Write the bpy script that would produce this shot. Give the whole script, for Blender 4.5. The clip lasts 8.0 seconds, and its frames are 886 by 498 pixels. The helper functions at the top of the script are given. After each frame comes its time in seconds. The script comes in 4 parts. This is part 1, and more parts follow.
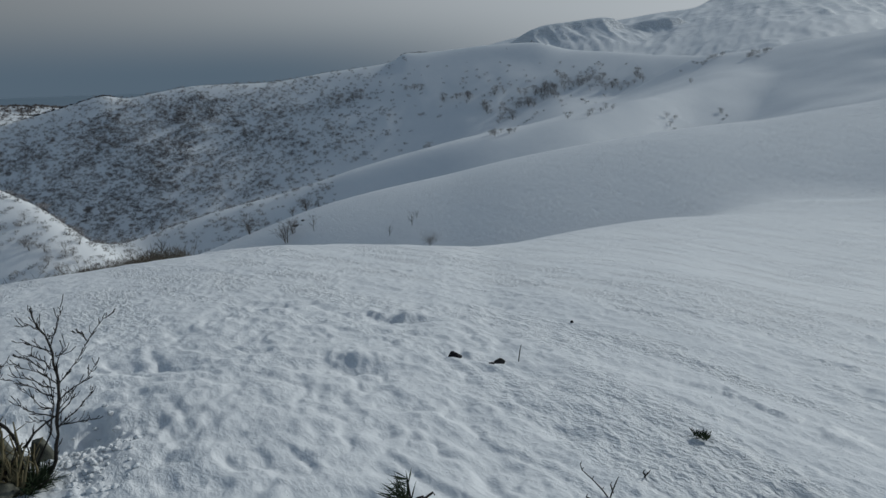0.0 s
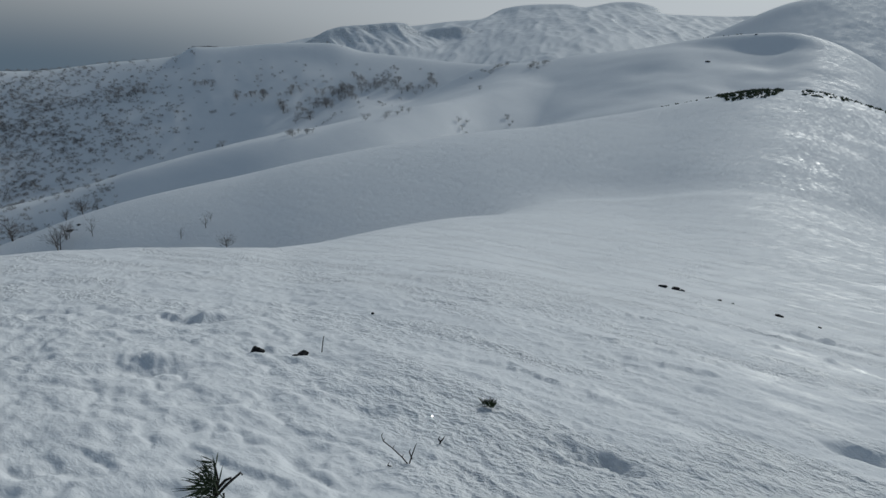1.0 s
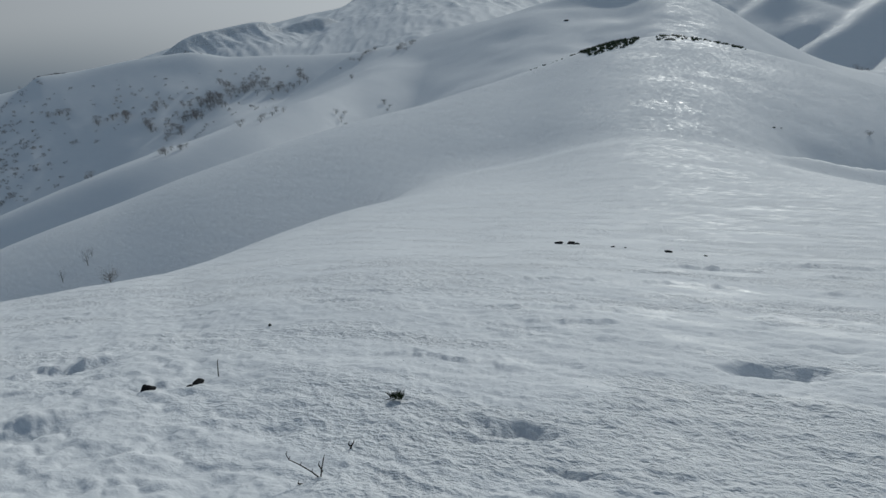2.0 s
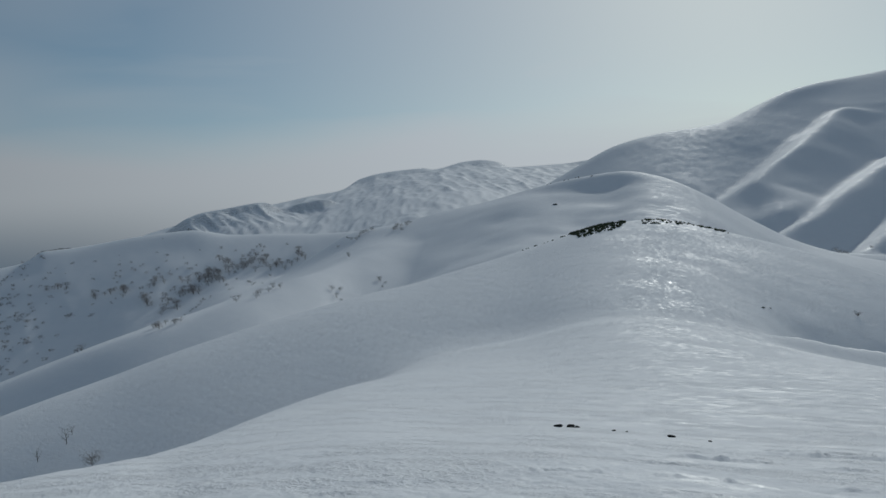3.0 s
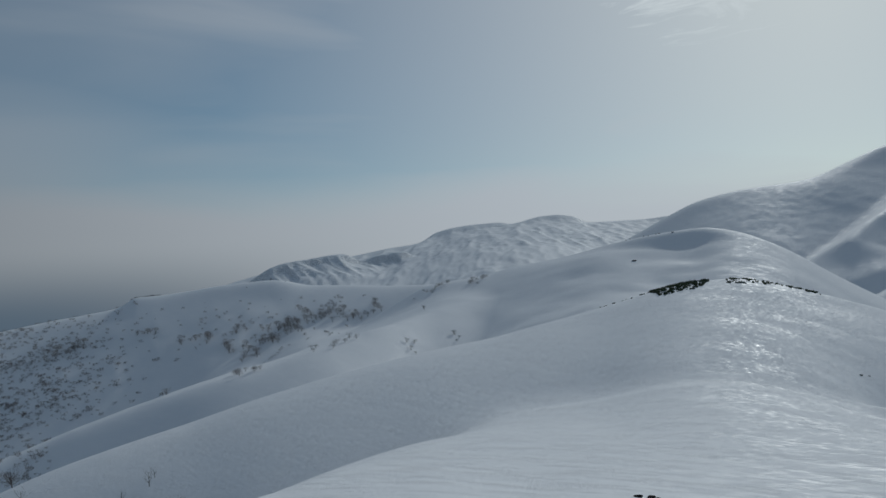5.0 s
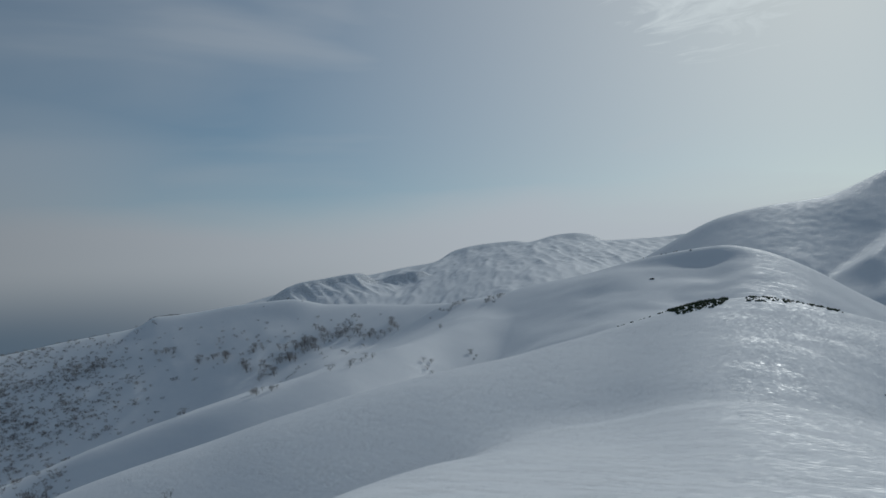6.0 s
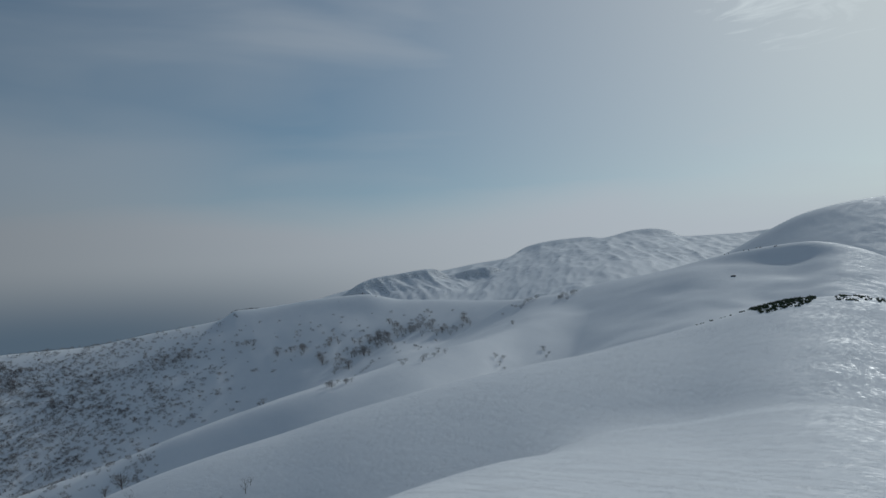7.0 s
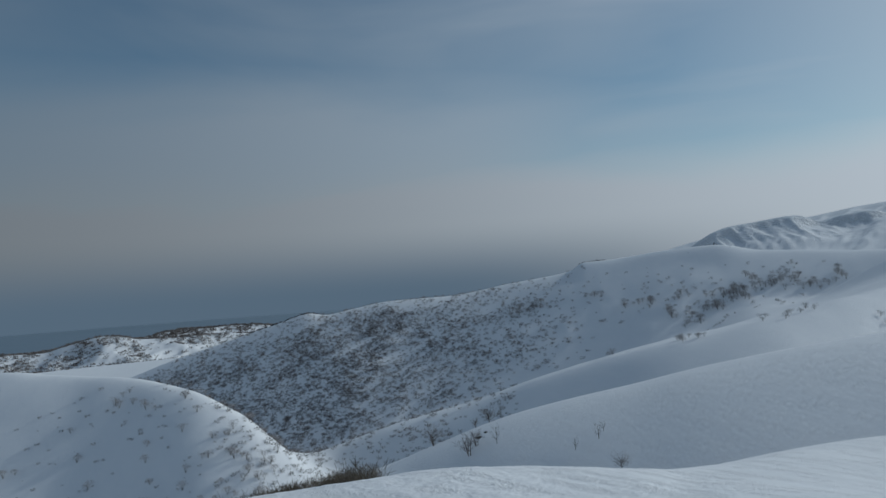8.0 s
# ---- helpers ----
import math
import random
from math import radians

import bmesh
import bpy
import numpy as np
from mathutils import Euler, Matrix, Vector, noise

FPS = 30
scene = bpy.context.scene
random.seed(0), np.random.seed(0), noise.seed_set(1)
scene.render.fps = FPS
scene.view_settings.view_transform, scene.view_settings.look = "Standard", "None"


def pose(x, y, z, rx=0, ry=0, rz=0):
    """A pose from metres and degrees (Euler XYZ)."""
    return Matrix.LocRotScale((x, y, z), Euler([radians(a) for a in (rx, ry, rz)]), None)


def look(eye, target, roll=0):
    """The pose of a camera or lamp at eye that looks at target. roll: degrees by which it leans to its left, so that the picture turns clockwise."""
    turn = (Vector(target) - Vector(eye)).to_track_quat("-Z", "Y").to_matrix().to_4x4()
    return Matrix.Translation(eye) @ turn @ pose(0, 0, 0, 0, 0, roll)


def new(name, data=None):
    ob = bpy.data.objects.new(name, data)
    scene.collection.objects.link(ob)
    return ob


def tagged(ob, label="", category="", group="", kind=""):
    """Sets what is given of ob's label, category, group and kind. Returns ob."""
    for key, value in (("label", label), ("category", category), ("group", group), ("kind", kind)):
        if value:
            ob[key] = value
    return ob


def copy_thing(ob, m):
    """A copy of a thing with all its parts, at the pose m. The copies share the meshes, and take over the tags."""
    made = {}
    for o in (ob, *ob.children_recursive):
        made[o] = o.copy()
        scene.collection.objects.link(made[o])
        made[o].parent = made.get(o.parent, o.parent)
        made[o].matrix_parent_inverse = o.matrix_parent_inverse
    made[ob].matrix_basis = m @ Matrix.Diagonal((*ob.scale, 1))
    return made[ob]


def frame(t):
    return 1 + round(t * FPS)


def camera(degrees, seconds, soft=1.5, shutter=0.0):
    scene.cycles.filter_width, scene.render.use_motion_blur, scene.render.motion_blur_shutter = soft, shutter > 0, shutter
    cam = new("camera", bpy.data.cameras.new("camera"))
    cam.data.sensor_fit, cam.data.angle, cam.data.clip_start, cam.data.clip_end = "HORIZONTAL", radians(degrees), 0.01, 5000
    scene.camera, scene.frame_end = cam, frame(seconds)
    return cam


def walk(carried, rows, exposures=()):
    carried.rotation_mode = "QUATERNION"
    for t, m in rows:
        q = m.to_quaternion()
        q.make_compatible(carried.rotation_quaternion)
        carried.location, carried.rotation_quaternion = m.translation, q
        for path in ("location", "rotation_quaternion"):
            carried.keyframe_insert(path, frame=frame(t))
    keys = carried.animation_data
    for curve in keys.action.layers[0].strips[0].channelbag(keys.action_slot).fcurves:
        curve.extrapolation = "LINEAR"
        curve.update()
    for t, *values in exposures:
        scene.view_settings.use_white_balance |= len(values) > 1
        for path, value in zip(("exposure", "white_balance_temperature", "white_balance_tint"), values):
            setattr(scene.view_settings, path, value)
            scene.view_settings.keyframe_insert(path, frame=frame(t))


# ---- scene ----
# ---------------------------------------------------------------- camera
PATH = [
    (0, (-0.043, 0.195, 1.307), (-0.051, 2.125, 0.784), -0.86),
    (0.5, (-0.103, 0.132, 1.333), (-0.155, 2.081, 0.888), -1.36),
    (0.7, (-0.071, 0.048, 1.281), (0.066, 2.005, 0.893), -2.71),
    (0.9, (-0.047, 0.017, 1.323), (0.394, 1.894, 0.788), 0.48),
    (1, (-0.060, 0.014, 1.299), (0.487, 1.868, 0.785), 2.07),
    (1.2, (-0.065, 0.013, 1.257), (0.382, 1.866, 0.652), -1.23),
    (1.3, (0.007, 0.030, 1.272), (0.490, 1.861, 0.629), -0.85),
    (1.5, (0.095, 0.068, 1.268), (0.826, 1.835, 0.682), -2.39),
    (1.7, (0.093, 0.121, 1.273), (0.829, 1.894, 0.711), -3.93),
    (2, (0.074, 0.074, 1.283), (0.876, 1.818, 0.722), -5.73),
    (2.2, (0.026, 0.048, 1.360), (0.982, 1.755, 0.943), -5.19),
    (3.3, (-0.06, 0.087, 1.464), (0.747, 1.917, 1.445), -2.80),
    (3.5, (-0.081, 0.076, 1.522), (0.626, 1.947, 1.517), -3.08),
    (4, (-0.01, 0.066, 1.454), (0.661, 1.95, 1.429), -4.20),
    (4.5, (-0.031, 0.024, 1.502), (0.762, 1.86, 1.527), -3.73),
    (5, (-0.21, -0.123, 1.622), (0.499, 1.745, 1.717), -3.88),
    (5.2, (-0.192, -0.165, 1.645), (0.448, 1.726, 1.763), -4.47),
    (6.5, (-0.011, 0.021, 1.689), (0.669, 1.895, 1.85), -3.79),
    (7, (0.009, 0.01, 1.695), (0.479, 1.948, 1.848), -3.53),
    (7.5, (-0.026, -0.156, 1.689), (-0.052, 1.84, 1.808), -3.66),
    (8, (-0.100, -0.170, 1.660), (-0.590, 1.768, 1.738), -3.63),
]
cam = camera(64.47, 8.0, soft=1.5)
walk(cam, [(t, look(eye, target, roll)) for t, eye, target, roll in PATH], exposures=[(0, -0.2, 5900, 4), (2.2, -0.15, 5950, 4), (3.5, -0.33, 5800, 4), (6.7, -0.33, 5750, 4), (7.5, -0.27, 5650, 3), (8, -0.1, 5600, 3)])

# ---------------------------------------------------------------- sky and sun
SUN_BEARING, SUN_HEIGHT = 51.0, 26.0
sun_way = Vector((math.sin(radians(SUN_BEARING)) * math.cos(radians(SUN_HEIGHT)),
                  math.cos(radians(SUN_BEARING)) * math.cos(radians(SUN_HEIGHT)), math.sin(radians(SUN_HEIGHT))))


def nodes_of(tree):
    tree.nodes.clear()

    def add(kind, values=(), **props):
        n = tree.nodes.new(kind)
        for key, value in props.items():
            setattr(n, key, value)
        for key, value in dict(values).items():
            if isinstance(value, bpy.types.NodeSocket):
                tree.links.new(value, n.inputs[key])
            else:
                n.inputs[key].default_value = value
        return n
    return add


def make_sky():
    world = bpy.data.worlds.new("winter_sky")
    scene.world = world
    world.use_nodes = True
    add = nodes_of(world.node_tree)
    sky = add("ShaderNodeTexSky", sky_type="NISHITA", sun_disc=False, sun_elevation=radians(SUN_HEIGHT),
              sun_rotation=radians(SUN_BEARING), altitude=900.0, air_density=1.0, dust_density=1.0, ozone_density=0.7)
    way = add("ShaderNodeTexCoord").outputs["Generated"]
    # thin streaky cloud, stretched sideways
    flat = add("ShaderNodeMapping", {"Vector": way, "Scale": (1.0, 1.0, 4.2), "Rotation": (0.06, -0.08, 0.0)})
    veil = add("ShaderNodeTexNoise", {"Vector": flat.outputs[0], "Scale": 1.9, "Detail": 4.0, "Roughness": 0.45, "Distortion": 0.5})
    veil_f = add("ShaderNodeMapRange", {"Value": veil.outputs["Fac"], "From Min": 0.38, "From Max": 0.68, "To Min": 0.12, "To Max": 0.56})
    part_z = add("ShaderNodeSeparateXYZ", {"Vector": way})
    # the veil thickens to the skyline and towards the left-hand weather
    ragged = add("ShaderNodeMapRange", {"Value": veil.outputs["Fac"], "From Min": 0.3, "From Max": 0.7, "To Min": 0.03, "To Max": -0.03})
    lifted = add("ShaderNodeMath", {0: part_z.outputs["Z"], 1: ragged.outputs[0]}, operation="ADD")
    low = add("ShaderNodeMapRange", {"Value": lifted.outputs[0], "From Min": 0.08, "From Max": 0.21, "To Min": 0.95, "To Max": 0.0}, interpolation_type="SMOOTHSTEP")
    aside = add("ShaderNodeVectorMath", {0: way, 1: (-0.55, 0.82, 0.12)}, operation="DOT_PRODUCT")
    aside_f = add("ShaderNodeMapRange", {"Value": aside.outputs["Value"], "From Min": 0.72, "From Max": 1.0, "To Min": 0.0, "To Max": 0.85}, interpolation_type="SMOOTHSTEP")
    bank = add("ShaderNodeMapRange", {"Value": lifted.outputs[0], "From Min": 0.2, "From Max": 0.36, "To Min": 1.0, "To Max": 0.0}, interpolation_type="SMOOTHSTEP")
    aside_b = add("ShaderNodeMath", {0: aside_f.outputs[0], 1: bank.outputs[0]}, operation="MULTIPLY")
    cover_a = add("ShaderNodeMath", {0: veil_f.outputs[0], 1: low.outputs[0]}, operation="MAXIMUM")
    cover = add("ShaderNodeMath", {0: cover_a.outputs[0], 1: aside_b.outputs[0]}, operation="MAXIMUM")
    # glow of the veil towards the sun
    dot = add("ShaderNodeVectorMath", {0: way, 1: sun_way}, operation="DOT_PRODUCT")
    near = add("ShaderNodeMapRange", {"Value": dot.outputs["Value"], "From Min": -0.9, "From Max": 1.0, "To Min": 0.0, "To Max": 1.0})
    glow = add("ShaderNodeMath", {0: near.outputs[0], 1: 3.0}, operation="POWER")
    bright = add("ShaderNodeMapRange", {"Value": glow.outputs[0], "From Min": 0.0, "From Max": 1.0, "To Min": 0.165, "To Max": 0.66})
    # added glow opposite the sun, out of view, that fills the shaded slopes
    rear_fill = add("ShaderNodeMapRange", {"Value": dot.outputs["Value"], "From Min": -0.25, "From Max": -0.8, "To Min": 0.0, "To Max": 0.4}, interpolation_type="SMOOTHSTEP")
    shine = add("ShaderNodeMath", {0: bright.outputs[0], 1: rear_fill.outputs[0]}, operation="ADD")
    tint = add("ShaderNodeMix", {"Factor": glow.outputs[0]}, data_type="RGBA")
    tint.inputs[6].default_value = (0.87, 0.97, 1.09, 1)
    tint.inputs[7].default_value = (1.07, 0.995, 0.94, 1)
    haze = add("ShaderNodeMix", {"Factor": low.outputs[0]}, data_type="RGBA")
    world.node_tree.links.new(tint.outputs[2], haze.inputs[6])
    haze.inputs[7].default_value = (1.0, 0.982, 0.995, 1)
    cloud = add("ShaderNodeVectorMath", {0: haze.outputs[2], "Scale": shine.outputs[0]}, operation="SCALE")
    cool = add("ShaderNodeVectorMath", {0: sky.outputs[0], 1: (0.94, 1.05, 1.0)}, operation="MULTIPLY")
    clear = add("ShaderNodeVectorMath", {0: cool.outputs[0], "Scale": 0.057}, operation="SCALE")
    # the veil is thickest round the sun
    sunward = add("ShaderNodeMapRange", {"Value": dot.outputs["Value"], "From Min": 0.6, "From Max": 1.0, "To Min": 0.0, "To Max": 0.6})
    cover = add("ShaderNodeMath", {0: cover.outputs[0], 1: sunward.outputs[0]}, operation="MAXIMUM")
    open_sky = add("ShaderNodeMix", {"Factor": cover.outputs[0]}, data_type="RGBA")
    world.node_tree.links.new(clear.outputs[0], open_sky.inputs[6])
    world.node_tree.links.new(cloud.outputs[0], open_sky.inputs[7])
    # a bright torn cloud below the sun
    spot = add("ShaderNodeVectorMath", {0: way, 1: (0.606, 0.640, 0.472)}, operation="DOT_PRODUCT")
    torn = add("ShaderNodeTexNoise", {"Vector": flat.outputs[0], "Scale": 9.0, "Detail": 7.0, "Roughness": 0.62, "Distortion": 1.2})
    spot_f = add("ShaderNodeMapRange", {"Value": spot.outputs["Value"], "From Min": 0.974, "From Max": 0.999, "To Min": -0.25, "To Max": 0.35})
    edge = add("ShaderNodeMath", {0: torn.outputs["Fac"], 1: spot_f.outputs[0]}, operation="ADD")
    torn_f = add("ShaderNodeMapRange", {"Value": edge.outputs[0], "From Min": 0.5, "From Max": 0.8, "To Min": 0.0, "To Max": 0.85})
    sum_ = add("ShaderNodeMix", {"Factor": torn_f.outputs[0]}, data_type="RGBA")
    world.node_tree.links.new(open_sky.outputs[2], sum_.inputs[6])
    sum_.inputs[7].default_value = (0.85, 0.84, 0.80, 1)
    # blue murk over the lowland and sea
    murk_f = add("ShaderNodeMapRange", {"Value": part_z.outputs["Z"], "From Min": -0.02, "From Max": 0.08, "To Min": 1.0, "To Max": 0.0}, interpolation_type="SMOOTHSTEP")
    seaward = add("ShaderNodeMapRange", {"Value": aside.outputs["Value"], "From Min": 0.62, "From Max": 0.95, "To Min": 0.0, "To Max": 1.0}, interpolation_type="SMOOTHSTEP")
    murk_s = add("ShaderNodeMath", {0: murk_f.outputs[0], 1: seaward.outputs[0]}, operation="MULTIPLY")
    murk = add("ShaderNodeMix", {"Factor": murk_s.outputs[0]}, data_type="RGBA")
    world.node_tree.links.new(sum_.outputs[2], murk.inputs[6])
    murk.inputs[7].default_value = (0.113, 0.146, 0.182, 1)
    back = add("ShaderNodeBackground", {"Color": murk.outputs[2], "Strength": 1.0})
    add("ShaderNodeOutputWorld", {"Surface": back.outputs[0]})


make_sky()
sun = new("sun", bpy.data.lights.new("sun", "SUN"))
sun.data.energy, sun.data.angle, sun.data.color = 1.83, radians(2.0), (1.0, 0.935, 0.845)
sun.matrix_world = look(sun_way * 100, (0, 0, 0))


# ---------------------------------------------------------------- materials
def material(name):
    m = bpy.data.materials.new(name)
    m.use_nodes = True
    return m, nodes_of(m.node_tree)


def plain(name, dark, light, rough=0.8, scale=20.0, bump=0.3, spec=0.3):
    m, add = material(name)
    place = add("ShaderNodeTexCoord").outputs["Object"]
    fine = add("ShaderNodeTexNoise", {"Vector": place, "Scale": scale, "Detail": 6.0, "Roughness": 0.65})
    broad = add("ShaderNodeTexNoise", {"Vector": place, "Scale": scale * 0.13, "Detail": 3.0})
    both = add("ShaderNodeMath", {0: fine.outputs["Fac"], 1: broad.outputs["Fac"]}, operation="ADD")
    ramp = add("ShaderNodeMapRange", {"Value": both.outputs[0], "From Min": 0.7, "From Max": 1.3})
    mix = add("ShaderNodeMix", {"Factor": ramp.outputs[0]}, data_type="RGBA")
    mix.inputs[6].default_value, mix.inputs[7].default_value = (*dark, 1), (*light, 1)
    relief = add("ShaderNodeBump", {"Height": fine.outputs["Fac"], "Strength": bump, "Distance": 0.3 / scale})
    shader = add("ShaderNodeBsdfPrincipled", {"Base Color": mix.outputs[2], "Roughness": rough, "Specular IOR Level": spec, "Normal": relief.outputs[0]})
    add("ShaderNodeOutputMaterial", {"Surface": shader.outputs[0]})
    return m


def make_snow():
    m, add = material("wind_packed_snow")
    place = add("ShaderNodeTexCoord").outputs["Object"]
    # wind crust: streaks that run along the slope, at two sizes, and grains
    turned = add("ShaderNodeMapping", {"Vector": place, "Rotation": (0, 0, radians(56))})
    streak = add("ShaderNodeMapping", {"Vector": turned.outputs[0], "Scale": (0.55, 1.2, 1.0)})
    crust = add("ShaderNodeTexNoise", {"Vector": streak.outputs[0], "Scale": 2.2, "Detail": 9.0, "Roughness": 0.66})
    wide = add("ShaderNodeTexNoise", {"Vector": streak.outputs[0], "Scale": 0.16, "Detail": 7.0, "Roughness": 0.62})
    drawn = add("ShaderNodeMapping", {"Vector": turned.outputs[0], "Scale": (0.75, 1.25, 1.0)})
    grain = add("ShaderNodeTexNoise", {"Vector": drawn.outputs[0], "Scale": 17.0, "Detail": 4.0, "Roughness": 0.62})
    worn = add("ShaderNodeAttribute", attribute_name="crust")
    grit_ = add("ShaderNodeMapRange", {"Value": worn.outputs["Fac"], "To Min": 0.12, "To Max": 1.0})
    up = add("ShaderNodeSeparateXYZ", {"Vector": add("ShaderNodeNewGeometry").outputs["Normal"]})
    patch = add("ShaderNodeTexNoise", {"Vector": place, "Scale": 0.05, "Detail": 8.0, "Roughness": 0.7})
    steepness = add("ShaderNodeMapRange", {"Value": up.outputs["Z"], "From Min": 0.96, "From Max": 0.8, "To Min": 0.05, "To Max": 0.85})
    outer = add("ShaderNodeVectorMath", {0: place}, operation="LENGTH")
    craggy = add("ShaderNodeMapRange", {"Value": outer.outputs["Value"], "From Min": 2000.0, "From Max": 2400.0, "To Min": 0.0, "To Max": 1.0})
    crag = add("ShaderNodeMath", {0: steepness.outputs[0], 1: craggy.outputs[0]}, operation="MULTIPLY")
    b0 = add("ShaderNodeBump", {"Height": patch.outputs["Fac"], "Strength": crag.outputs[0], "Distance": 16.0})
    b1 = add("ShaderNodeBump", {"Height": wide.outputs["Fac"], "Strength": 0.13, "Distance": 1.0, "Normal": b0.outputs[0]})
    b2 = add("ShaderNodeBump", {"Height": crust.outputs["Fac"], "Strength": 0.42, "Distance": 0.09, "Normal": b1.outputs[0]})
    b3 = add("ShaderNodeBump", {"Height": grain.outputs["Fac"], "Strength": grit_.outputs[0], "Distance": 0.05, "Normal": b2.outputs[0]})
    tone = add("ShaderNodeMix", {"Factor": wide.outputs["Fac"]}, data_type="RGBA")
    tone.inputs[6].default_value, tone.inputs[7].default_value = (0.78, 0.80, 0.83, 1), (0.86, 0.87, 0.88, 1)
    # rock shows through where the face is too steep to hold snow
    steep = add("ShaderNodeMath", {0: up.outputs["Z"], 1: patch.outputs["Fac"]}, operation="SUBTRACT")
    bare = add("ShaderNodeMapRange", {"Value": steep.outputs[0], "From Min": -0.02, "From Max": 0.14, "To Min": 0.35, "To Max": 0.0})
    coat = add("ShaderNodeMix", {"Factor": bare.outputs[0]}, data_type="RGBA")
    m.node_tree.links.new(tone.outputs[2], coat.inputs[6])
    coat.inputs[7].default_value = (0.2, 0.19, 0.18, 1)
    spread = add("ShaderNodeMath", {0: wide.outputs["Fac"], 1: 0.4, 2: 0.3}, operation="MULTIPLY_ADD")
    glaze = add("ShaderNodeMath", {0: crust.outputs["Fac"], 1: spread.outputs[0]}, operation="ADD")
    rough = add("ShaderNodeMapRange", {"Value": glaze.outputs[0], "From Min": 0.82, "From Max": 1.1, "To Min": 0.45, "To Max": 0.9})
    ice = add("ShaderNodeMapRange", {"Value": glaze.outputs[0], "From Min": 0.78, "From Max": 0.96, "To Min": 0.4, "To Max": 0.05})
    shader = add("ShaderNodeBsdfPrincipled", {"Base Color": coat.outputs[2], "Roughness": rough.outputs[0], "Specular IOR Level": ice.outputs[0], "Normal": b3.outputs[0]})
    add("ShaderNodeOutputMaterial", {"Surface": shader.outputs[0]})
    return m


SNOW = make_snow()
# Paler than bare twigs: distance haze is put into this base colour.
HAZED = plain("haze_paled_birch_twigs", (0.24, 0.225, 0.22), (0.42, 0.395, 0.385), scale=2)
SCRUB = plain("grey_brown_scrub", (0.15, 0.138, 0.135), (0.30, 0.28, 0.275), scale=2)
STALK = plain("olive_brown_stalks", (0.09, 0.075, 0.036), (0.25, 0.21, 0.12), scale=30)
MOSSY = plain("mossy_rock", (0.03, 0.032, 0.025), (0.2, 0.2, 0.16), scale=14, bump=0.7)
BARK = plain("dark_birch_bark", (0.018, 0.015, 0.013), (0.055, 0.046, 0.04), scale=60)
TWIGS = plain("bare_birch_twigs", (0.06, 0.05, 0.045), (0.16, 0.13, 0.11), scale=2)
BRUSH = plain("brown_brushwood", (0.09, 0.075, 0.055), (0.22, 0.185, 0.14), scale=3)
NEEDLE = plain("dwarf_pine_needles", (0.014, 0.024, 0.011), (0.055, 0.08, 0.036), scale=40)
ROCK = plain("dark_lichen_rock", (0.008, 0.008, 0.009), (0.028, 0.028, 0.03), scale=12, bump=0.6, spec=0.12)
CRYSTAL = plain("ice_crystal", (0.7, 0.75, 0.8), (0.8, 0.85, 0.9), rough=0.08, scale=50, bump=0.0, spec=1.0)
FOREST = plain("bare_hill_forest", (0.11, 0.097, 0.09), (0.24, 0.21, 0.19), scale=0.5)

# ---------------------------------------------------------------- the lie of the land
# Rows of each crest: bearing (degrees clockwise from +y), distance and height in metres.
KNOLL = [
    (-180, 30, -3.89), (-90, 18, -3.423), (-60, 16, -2.977), (-34, 15, -2.619), (-26, 16, -2.827), (-18, 17, -2.996),
    (-9, 19, -3.549), (0, 20, -4.004), (4, 21, -4.424), (10, 21, -4.424), (18, 21.5, -4.643), (28, 22, -5.117),
    (43, 21, -5.221), (50, 20, -5.137), (60, 20, -5.098), (90, 20, -4.034), (180, 30, -3.998),
]
SPUR = [
    (-180, 40, -9.218), (-60, 20, -4.311), (-34, 19, -3.912), (-18, 20, -4.009), (-9, 22, -4.519), (0, 23, -4.878),
    (3.5, 25, -5.527), (6, 30, -6.6), (10, 40, -8.6), (14, 52, -10.85), (17, 63, -12.75), (21, 76, -14.9),
    (30, 85, -16.26), (40, 85, -16.57), (60, 80, -16.97), (90, 60, -15.7), (180, 40, -9.218),
]
SHOULDER = [
    (-180, 110, -37.84), (-60, 118, -40.7), (-30, 114, -34.11), (-21, 112, -30.38), (-15.4, 111, -25.88), (-11.2, 111, -22.57),
    (-5, 110, -19.33), (0, 109, -17.24), (5.7, 112, -14.61), (11.6, 115, -12.75), (17.6, 124, -11.15), (23.5, 133, -9.922),
    (28, 143, -8.249), (32.6, 153, -6.1), (37, 164, -3.2), (39, 169, -2.0), (41, 174, -1.6), (43, 176, -1.6), (46, 178, -3.6),
    (49, 177, -6.45), (52.5, 172, -9.95), (56, 165, -13.3), (60, 155, -17.2), (65, 145, -21.34), (90, 120, -28.3),
    (180, 110, -36.26),
]
SHOULDER_RISE = [(-180, 0, 0.4), (-15, 0, 0.5), (0, 0, 0.48), (18, 0, 0.38), (30, 0, 0.18), (40, 0, 0.12), (60, 0, 0.12), (90, 0, 0.2), (180, 0, 0.4)]
FOLD = [
    (-180, 420, -109), (-30, 420, -109), (-20, 409, -85.04), (-12, 400, -69.65), (-8, 392, -59.79), (-3, 383, -48.96),
    (3, 374, -38.7), (6, 376, -36.26), (10, 386, -31.15), (13.7, 410, -27.43), (15.4, 435, -25.01), (17.8, 480, -21.88),
    (21, 540, -20.09), (25, 580, -19.67), (30, 600, -22.5), (45, 600, -50.89), (60, 600, -72.07), (180, 420, -109),
]
